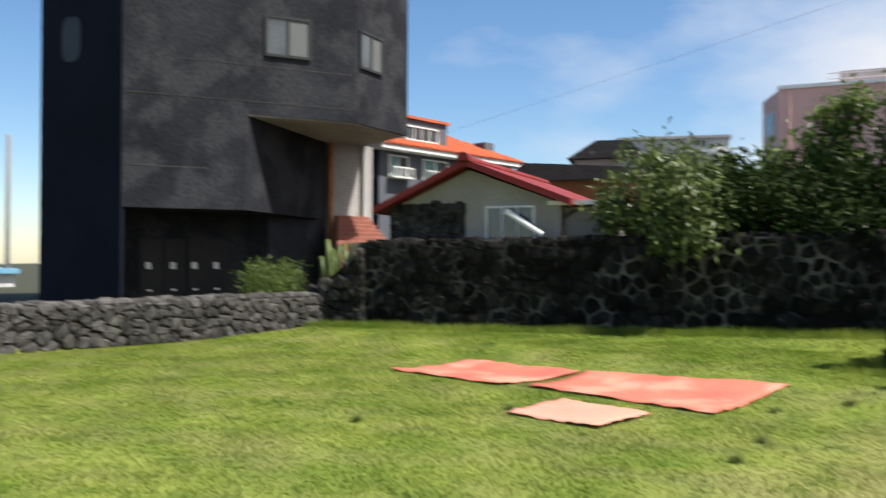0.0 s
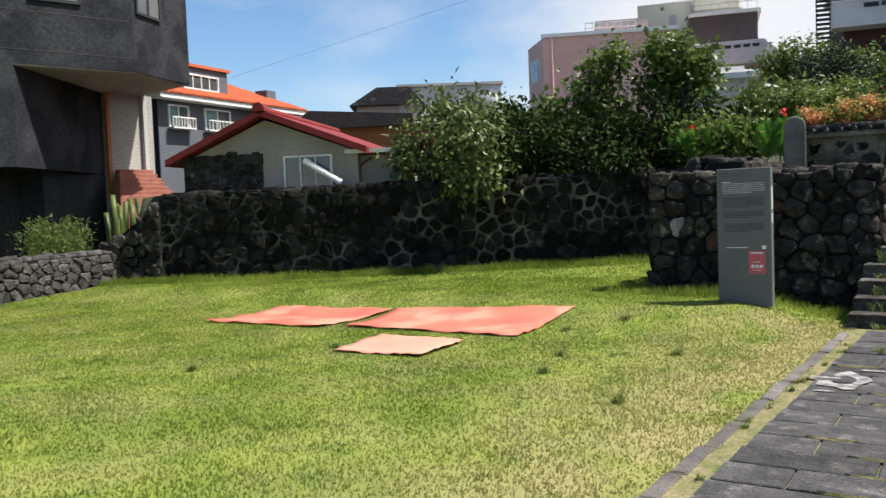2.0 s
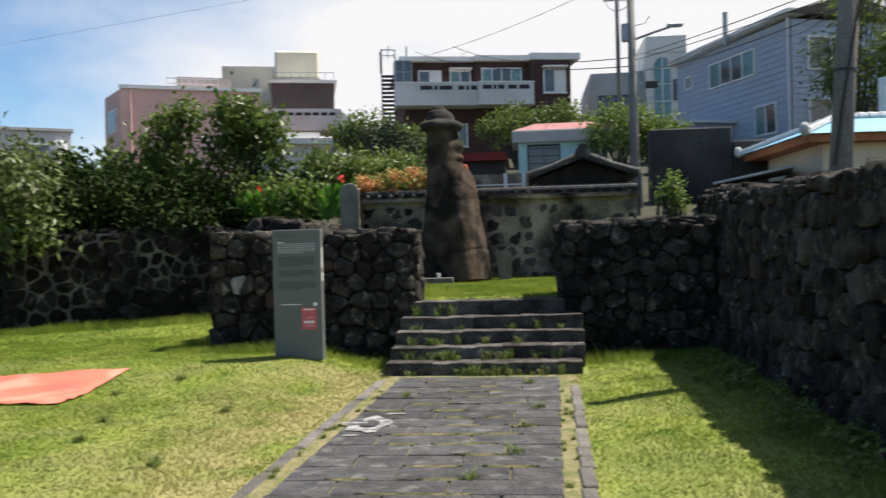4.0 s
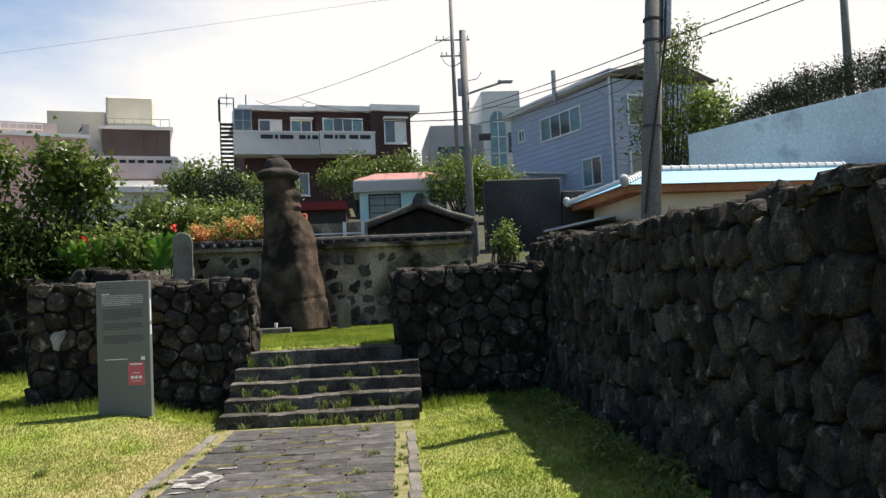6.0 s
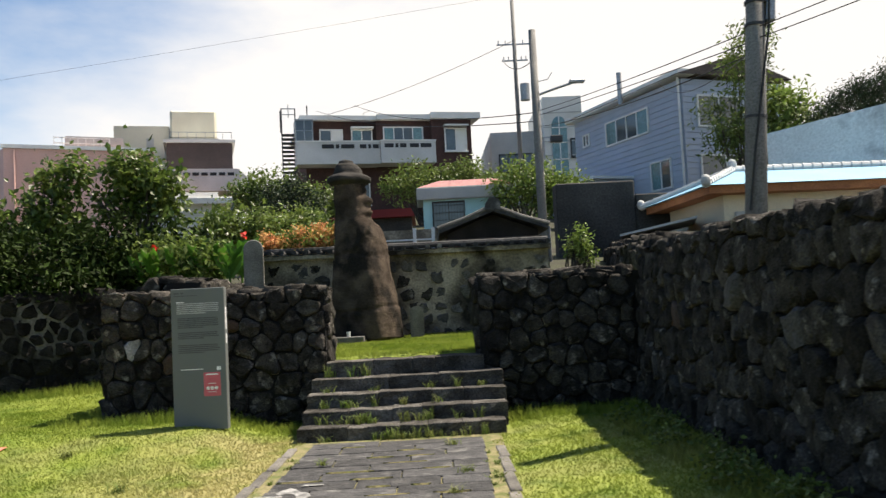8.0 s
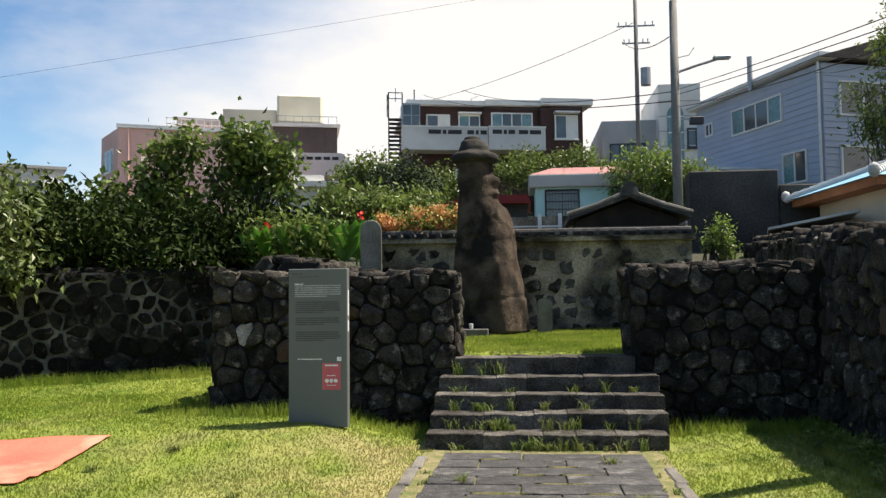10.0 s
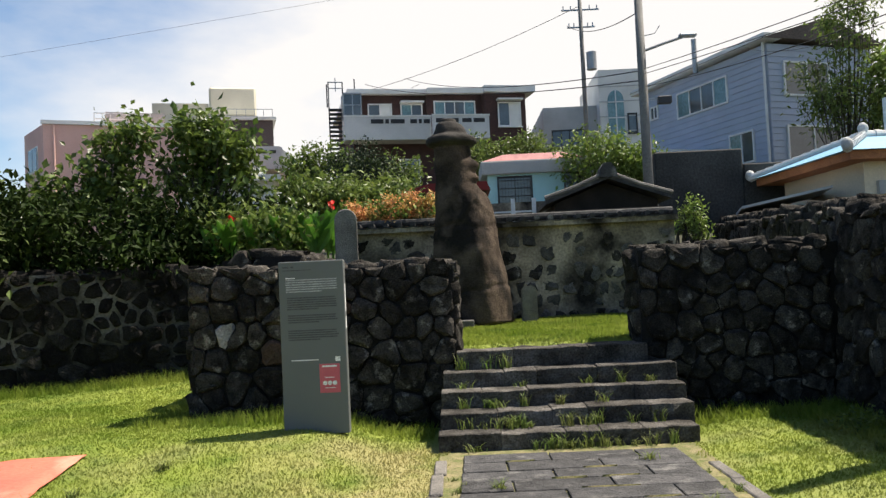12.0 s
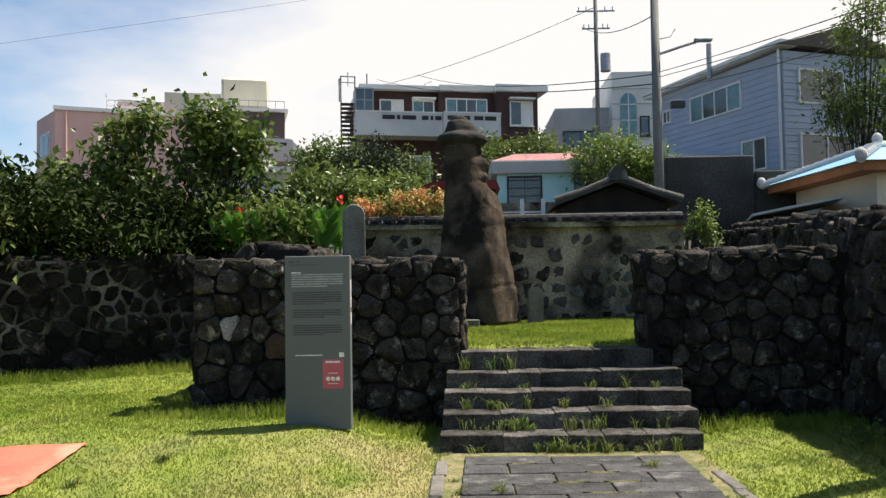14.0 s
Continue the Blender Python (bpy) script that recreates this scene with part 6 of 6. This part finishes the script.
for i, (x, y, z, r) in enumerate(((13.4, 15.5, 6.7, 1.0), (14.6, 15.0, 7.2, 1.1), (15.9, 14.4, 7.5, 1.1), (17.2, 13.6, 7.5, 1.1))):
    shrub("pine_tree", [(x, y, z, r, r, 0.55), (x + 0.3, y, z + 0.4, r * 0.6, r * 0.6, 0.4), (x - 0.6, y + 0.2, z - 0.2, r * 0.7, r * 0.7, 0.4)], 5000, 0.13, "leaf_pine", "dark flat-topped pine above the white wall", 30 + i, trunk=(x, y, 3.4), category="tree", group="trees", aspect=0.25)
for i, (x, y, z, rx, rz, m_) in enumerate(((-5.6, 22.6, 6.0, 1.1, 0.8, "leaf_dark"), (-3.4, 22.2, 5.6, 1.2, 0.7, "leaf_mid"), (0.3, 27.0, 6.75, 1.4, 0.95, "leaf_mid"), (2.3, 26.8, 6.7, 1.2, 0.85, "leaf_mid"), (4.2, 21.3, 5.7, 1.15, 1.0, "leaf_light"), (5.5, 21.2, 5.2, 0.8, 0.8, "leaf_light"), (3.75, 9.0, 2.72, 0.24, 0.32, "leaf_light"))):
    shrub("hillside_shrub", [(x, y, z, rx, rx * 0.7, rz), (x + rx * 0.5, y, z - 0.3, rx * 0.7, rx * 0.6, rz * 0.8), (x - rx * 0.6, y, z - 0.2, rx * 0.6, rx * 0.5, rz * 0.7)], 3200 if rx > 0.5 else 900, 0.17 if rx > 0.5 else 0.1, m_, "leafy green shrub on the slope between houses", 50 + i, trunk=(x, y, z - rz - 0.9))
shrub("tower_shrub", [(-16.9, 0.9, 0.95, 0.55, 0.7, 0.45), (-16.3, 0.3, 0.8, 0.4, 0.5, 0.35)], 3500, 0.12, "leaf_mid", "bushy green plant below the tower stair", 60, trunk=(-16.8, 0.8, 0.3), droop=-0.5, aspect=0.25)


def cactus():
    ob = thing("tall_cactus", pose(-18.0, 3.4, 0.4), "clump of tall pale cactus stems by the stair", "cactus")
    rng = random.Random(4)
    for i in range(9):
        x, y, hh = rng.uniform(-0.35, 0.35), rng.uniform(-0.35, 0.35), rng.uniform(0.9, 1.7)
        part("stem", tube(bmesh.new(), [(x, y, 0), (x + rng.uniform(-0.1, 0.1), y, hh * 0.6), (x + rng.uniform(-0.15, 0.15), y, hh)], 0.085, 0.06, 9), M["leaf_pale"], ob, smooth=True)


cactus()


def hydrangea():
    ob = thing("hydrangea_bush", pose(-1.95, 6.75, 1.8), "hydrangea bush with faded orange flower heads", "shrub", "garden shrubs")
    blobs = [(x, -0.1, 0.95, 0.42, 0.35, 0.26) for x in (-0.45, 0.05, 0.5)]
    me = leaf_mesh("crown", blobs, 2600, 0.10, 71, aspect=0.6)
    me.materials.append(M["leaf_light"])
    cr = new("crown", me)
    cr.parent = ob
    cr["kind"] = "stuff"
    rng = random.Random(7)
    for i in range(30):
        x, z = rng.uniform(-0.75, 0.85), rng.uniform(0.80, 1.28)
        z -= 0.15 * abs(x)
        me = leaf_mesh("flower_head", [(0, 0, 0, 0.12, 0.10, 0.09)], 200, 0.045, 100 + i, hollow=0.8, aspect=0.9, droop=0.0)
        me.materials.append(M["flower_orange"])
        f = new("flower_head", me)
        f["kind"] = "stuff"
        f.parent = ob
        f.matrix_local = pose(x, rng.uniform(-0.5, -0.2), z)
    bm = bmesh.new()
    for i in range(10):
        tube(bm, [(rng.uniform(-0.2, 0.2), 0, 0), (rng.uniform(-0.8, 0.8), 0, 0.9)], 0.015, 0.008, 5)
    part("stem", bm, M["bark"], ob)


hydrangea()


def blade_leaf(bm, foot, tip, width, bend):
    foot, tip = Vector(foot), Vector(tip)
    side = (tip - foot).cross(Vector((0.3, -1, 0.2))).normalized() * width
    rows = []
    for i in range(6):
        t = i / 5
        w = math.sin(math.pi * min(1, 0.12 + t * 0.88)) ** 0.8
        p = foot.lerp(tip, t) + Vector((0, 0, -bend * t * t))
        rows.append((bm.verts.new(p - side * w), bm.verts.new(p + Vector((0, 0.02 * w, 0))), bm.verts.new(p + side * w)))
    for a, b in zip(rows, rows[1:]):
        bm.faces.new((a[0], a[1], b[1], b[0])), bm.faces.new((a[1], a[2], b[2], b[1]))


def canna(x, y, z, seed, hh, flowers):
    rng = random.Random(seed)
    ob = thing("canna_plant", pose(x, y, z), "broad-leaved canna plant with a red flower", "plant", "cannas")
    for i in range(9):
        a = rng.uniform(0, math.tau)
        bm = bmesh.new()
        ln = rng.uniform(0.35, 0.6)
        base = rng.uniform(0.15, hh * 0.6)
        blade_leaf(bm, (0.02 * math.cos(a), 0.02 * math.sin(a), base), (ln * 0.6 * math.cos(a), ln * 0.6 * math.sin(a), base + ln), 0.075, 0.08)
        part("leaf", bm, M["leaf_canna"], ob)
    part("stalk", tube(bmesh.new(), [(0, 0, 0), (0.02, 0, hh)], 0.02, 0.01, 6), M["leaf_canna"], ob)
    if flowers:
        for i in range(4):
            bm = bmesh.new()
            a = rng.uniform(0, math.tau)
            z0 = hh - 0.03 + 0.03 * i
            blade_leaf(bm, (0.02, 0, z0), (0.02 + 0.07 * math.cos(a), 0.07 * math.sin(a), z0 + 0.09), 0.03, 0.02)
            part("petal", bm, M["flower_red"], ob)


for x, y, s_, hh, fl in ((-2.82, 5.25, 1, 0.86, True), (-3.05, 5.1, 2, 0.75, False), (-3.25, 5.3, 3, 0.8, False), (-3.5, 5.15, 4, 0.6, False), (-3.9, 5.2, 5, 0.55, False), (-4.35, 5.15, 6, 0.68, True), (-4.6, 5.3, 7, 0.5, False), (-2.95, 5.6, 8, 0.85, False)):
    canna(x, y, 1.95, s_, hh, fl)


# ---- grass ----
def grass(name, label, x0, x1, y0, y1, count, hmin, hmax, seed, keep, width=0.009):
    rg = np.random.default_rng(seed)
    x, y = rg.uniform(x0, x1, count), rg.uniform(y0, y1, count)
    k = keep(x, y)
    x, y = x[k], y[k]
    z = ground_z(x, y)
    n = len(x)
    hgt = rg.uniform(hmin, hmax, n) * (0.75 + 0.5 * (np.sin(x * 3.1 + 1.3 * np.sin(y * 2.3)) * np.cos(y * 2.7) * 0.5 + 0.5))
    a = rg.uniform(0, math.tau, n)
    lean = rg.normal(size=(n, 2)) * 0.45
    w = width * rg.uniform(0.7, 1.3, n)
    v = np.empty((n, 3, 3))
    v[:, 0] = np.stack([x - np.cos(a) * w, y - np.sin(a) * w, z - 0.005], -1)
    v[:, 1] = np.stack([x + np.cos(a) * w, y + np.sin(a) * w, z - 0.005], -1)
    v[:, 2] = np.stack([x + lean[:, 0] * hgt, y + lean[:, 1] * hgt, z + hgt], -1)
    me = bpy.data.meshes.new(name)
    me.from_pydata(v.reshape(-1, 3).tolist(), [], np.arange(n * 3).reshape(n, 3).tolist())
    me.materials.append(M["grass"])
    return tagged(new(name, me), label, "grass", kind="stuff")


def on_lawn(x, y):
    s = (x - BC[0]) * BN[0] + (y - BC[1]) * BN[1]
    off = np.abs(x - (-0.05 + 0.033 * (y + 0.5)))
    return (s < 0.0) & (off > 1.02 + 0.12 * np.sin(y * 5) ** 2) & ~((y > -0.02) & (np.abs(x) < 1.26)) & ~((y > 1.36) & (x > -3.9))


grass("lawn_grass", "short sunlit green and straw-coloured lawn grass", -14.6, 2.95, -9.0, 4.6, 460000, 0.012, 0.030, 1, on_lawn, 0.008)
grass("wall_grass", "longer grass along the foot of the walls", -14.5, 3.0, -4.0, 4.8, 190000, 0.06, 0.15, 2, lambda x, y: on_lawn(x, y) & (((x - BC[0]) * BN[0] + (y - BC[1]) * BN[1] > -0.55) | ((y > 0.75) & (x > -4.3)) | (x > 2.35)), 0.007)
grass("enclosure_grass", "long bright grass within the enclosure", -2.6, 3.0, 1.62, 6.0, 60000, 0.015, 0.05, 3, lambda x, y: ~((np.hypot(x + 0.75, y - 5.15) < 0.55)), 0.008)


def tuft(x, y, z, r, n, hgt, seed):
    rng = random.Random(seed)
    bm = bmesh.new()
    for i in range(n):
        a, l = rng.uniform(0, math.tau), rng.uniform(0.4, 1.0)
        p = Vector((rng.gauss(0, r * 0.3), rng.gauss(0, r * 0.3), 0))
        d = Vector((math.cos(a), math.sin(a), 0))
        s_ = d.cross(Vector((0, 0, 1))) * 0.005
        m1 = p + d * r * 0.35 * l + Vector((0, 0, hgt * l * 0.65))
        tip = p + d * r * l * 1.1 + Vector((0, 0, hgt * l))
        va = [bm.verts.new(q) for q in (p - s_, p + s_, m1 + s_ * 0.8, m1 - s_ * 0.8, tip)]
        bm.faces.new((va[0], va[1], va[2], va[3])), bm.faces.new((va[3], va[2], va[4]))
    ob = mesh_object("grass_tuft", bm, M["weed"])
    ob.matrix_world = pose(x, y, z)
    tagged(ob, "tuft of wild grass growing from a joint", "grass", "weeds")


rng = random.Random(12)
for k, (y0, z0) in enumerate(((-0.06, 0.0), (0.27, 0.15), (0.6, 0.305), (0.93, 0.45), (1.26, 0.62))):
    for i in range((16, 12, 8, 5, 3)[k]):
        tuft(rng.uniform(-1.05, 1.1), y0 + rng.uniform(-0.02, 0.03), z0, rng.uniform(0.07, 0.14), rng.randint(14, 34), rng.uniform(0.07, 0.20), rng.random())
for i in range(34):
    y = rng.uniform(-6.0, -0.5)
    sx = rng.choice((-1, 1))
    tuft(path_x(y) + sx * rng.uniform(0.9, 1.05), y, 0.0, 0.05, 14, 0.06, rng.random())
for x, y in ((0.55, -0.75), (0.45, -3.9), (0.5, -3.0), (0.62, -2.2), (-0.72, -1.55), (0.15, -4.6), (-4.0, -1.2), (-3.4, -2.6), (-2.4, -2.2), (-3.2, -3.4), (-6.4, -4.6), (-2.2, -4.2), (-5.9, -3.05), (-3.5, -0.6), (2.3, -1.0), (2.5, -2.4)):
    tuft(x, y, float(ground_z(x, y)), 0.10, 40, 0.10, rng.random())

# creeping weeds at the foot of the long wall
for i in range(9):
    y = -4.6 + 0.55 * i
    x = 2.62 + 0.12 * math.sin(i * 2.1)
    me = leaf_mesh("wall_weed", [(0, 0, 0.08, 0.22, 0.26, 0.12)], 260, 0.05, 200 + i, aspect=0.7, droop=0.0)
    me.materials.append(M["leaf_mid"])
    ob = new("wall_weed", me)
    ob.matrix_world = pose(x, y, float(ground_z(x, y)))
    tagged(ob, "creeping leafy weed at the foot of the wall", "weed", "weeds", "stuff")

# ---- single stones of the walls ----
stone_face(wfl, (-3.86, 1.42, 0.08), (1, 0, 0), Z, (0, -1, 0), 2.87, 1.70, 0.29, 0.22, 21, special=((0.46, 1.06, "basalt_light"), (0.8, 0.85, "basalt_rust"), (1.75, 1.25, "basalt_rust")))
stone_face(wfl, (-0.99, 1.42, 0.08), (0, 1, 0), Z, (1, 0, 0), 0.6, 1.70, 0.36, 0.28, 22)
stone_face(wfl, (-3.86, 2.02, 0.08), (0, -1, 0), Z, (-1, 0, 0), 0.6, 1.70, 0.36, 0.28, 23)
stone_face(wfl, (-3.86, 1.42, 1.76), (1, 0, 0), (0, 1, 0), Z, 2.87, 0.6, 0.3, 0.26, 24, proud=0.06, ragged=False)
stone_face(wfr, (1.01, 1.42, 0.02), (1, 0, 0), Z, (0, -1, 0), 2.03, 1.78, 0.28, 0.22, 31)
stone_face(wfr, (1.01, 2.02, 0.02), (0, -1, 0), Z, (-1, 0, 0), 0.6, 1.78, 0.36, 0.28, 32)
stone_face(wfr, (1.01, 1.42, 1.80), (1, 0, 0), (0, 1, 0), Z, 2.08, 0.6, 0.3, 0.26, 33, proud=0.06, ragged=False)
lu = np.array((0.2, 13.42, 0)) / math.hypot(0.2, 13.42)
ln = np.cross(lu, (0, 0, 1)) * -1
lv = np.array((0.12, 0, 2.0)) / math.hypot(0.12, 2.0)
lw = np.array((2.86, -12.0, -0.02))
lu2 = lu + (0, 0, 0.010)
stone_face(wlg, lw + lu2 * 5.1 + (0, 0, 0.0), lu2, lv, ln, 8.2, 1.98, 0.29, 0.25, 41, proud=0.075, special=((6.5, 1.1, "basalt_rust"), (4.8, 1.35, "basalt_grey"), (3.3, 1.2, "basalt_grey")))
stone_face(wlg, lw, lu2, lv, ln, 5.1, 1.9, 0.34, 0.3, 45, proud=0.075, joined=True)
stone_face(wlg, (2.98, -12.0, 1.84), (0.014, 1, 0.0163), (1, 0, 0), Z, 13.3, 0.6, 0.40, 0.3, 42, proud=0.10, ragged=False)
bu3, bn3 = np.array((0.149, 0.989, 0.0)), np.array((-0.989, 0.149, 0.0))
stone_face(wlb, (3.28, 1.3, 1.2), bu3 + (0, 0, 0.045), Z, bn3, 9.3, 0.95, 0.34, 0.28, 43)
stone_face(wlb, (3.33, 1.2, 2.15), bu3 + (0, 0, 0.05), (1, 0, 0), Z, 9.4, 0.6, 0.36, 0.3, 44, proud=0.1, ragged=False)
b0, b1 = bpt(0.85, 0.04), bpt(12.3, 0.04)
stone_face(wgd, (*b0, 0.05), (BU[0], BU[1], 0.0095), Z, (-BN[0], -BN[1], 0), 11.45, 1.83, 0.30, 0.25, 51, gap=0.026, proud=0.03, material="basalt_shaded")
stone_face(wgd, (*b0, 1.86), (BU[0], BU[1], 0.0095), (BN[0], BN[1], 0), Z, 11.45, 0.5, 0.34, 0.26, 52, proud=0.07, ragged=False, material="basalt_shaded")
stone_face(wge, (*bpt(-0.45, 0.0), 0.05), (BU[0], BU[1], 0), Z, (-BN[0], -BN[1], 0), 1.3, 1.7, 0.27, 0.22, 53, gap=0.02, slope=0.9)
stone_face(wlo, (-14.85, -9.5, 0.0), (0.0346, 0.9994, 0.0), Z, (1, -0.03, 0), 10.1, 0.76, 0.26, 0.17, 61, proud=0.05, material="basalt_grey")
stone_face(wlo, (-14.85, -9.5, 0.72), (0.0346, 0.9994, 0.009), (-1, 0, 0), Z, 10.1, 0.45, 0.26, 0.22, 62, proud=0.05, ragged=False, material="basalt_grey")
stone_face(wgs, (-2.72, 2.0, 0.85), (0, 1, 0), Z, (1, 0, 0), 4.2, 1.12, 0.32, 0.26, 71)
stone_face(wgs, (-3.2, 2.0, 1.95), (1, 0, 0), (0, 1, 0), Z, 0.48, 4.2, 0.3, 0.26, 72, ragged=False)
# loose stones at the back of the terrace, over the left wall
stone_face(wgs, (-3.75, 2.5, 0.95), (1, 0, 0), Z, (0, -1, 0), 1.05, 1.08, 0.32, 0.24, 73)
core_wall("wall_garden_front", (-3.8, 2.58), (-2.72, 2.58), (0, -1), 0.4, 0.6, 1.95, "rough basalt edge of the raised garden behind the wall")
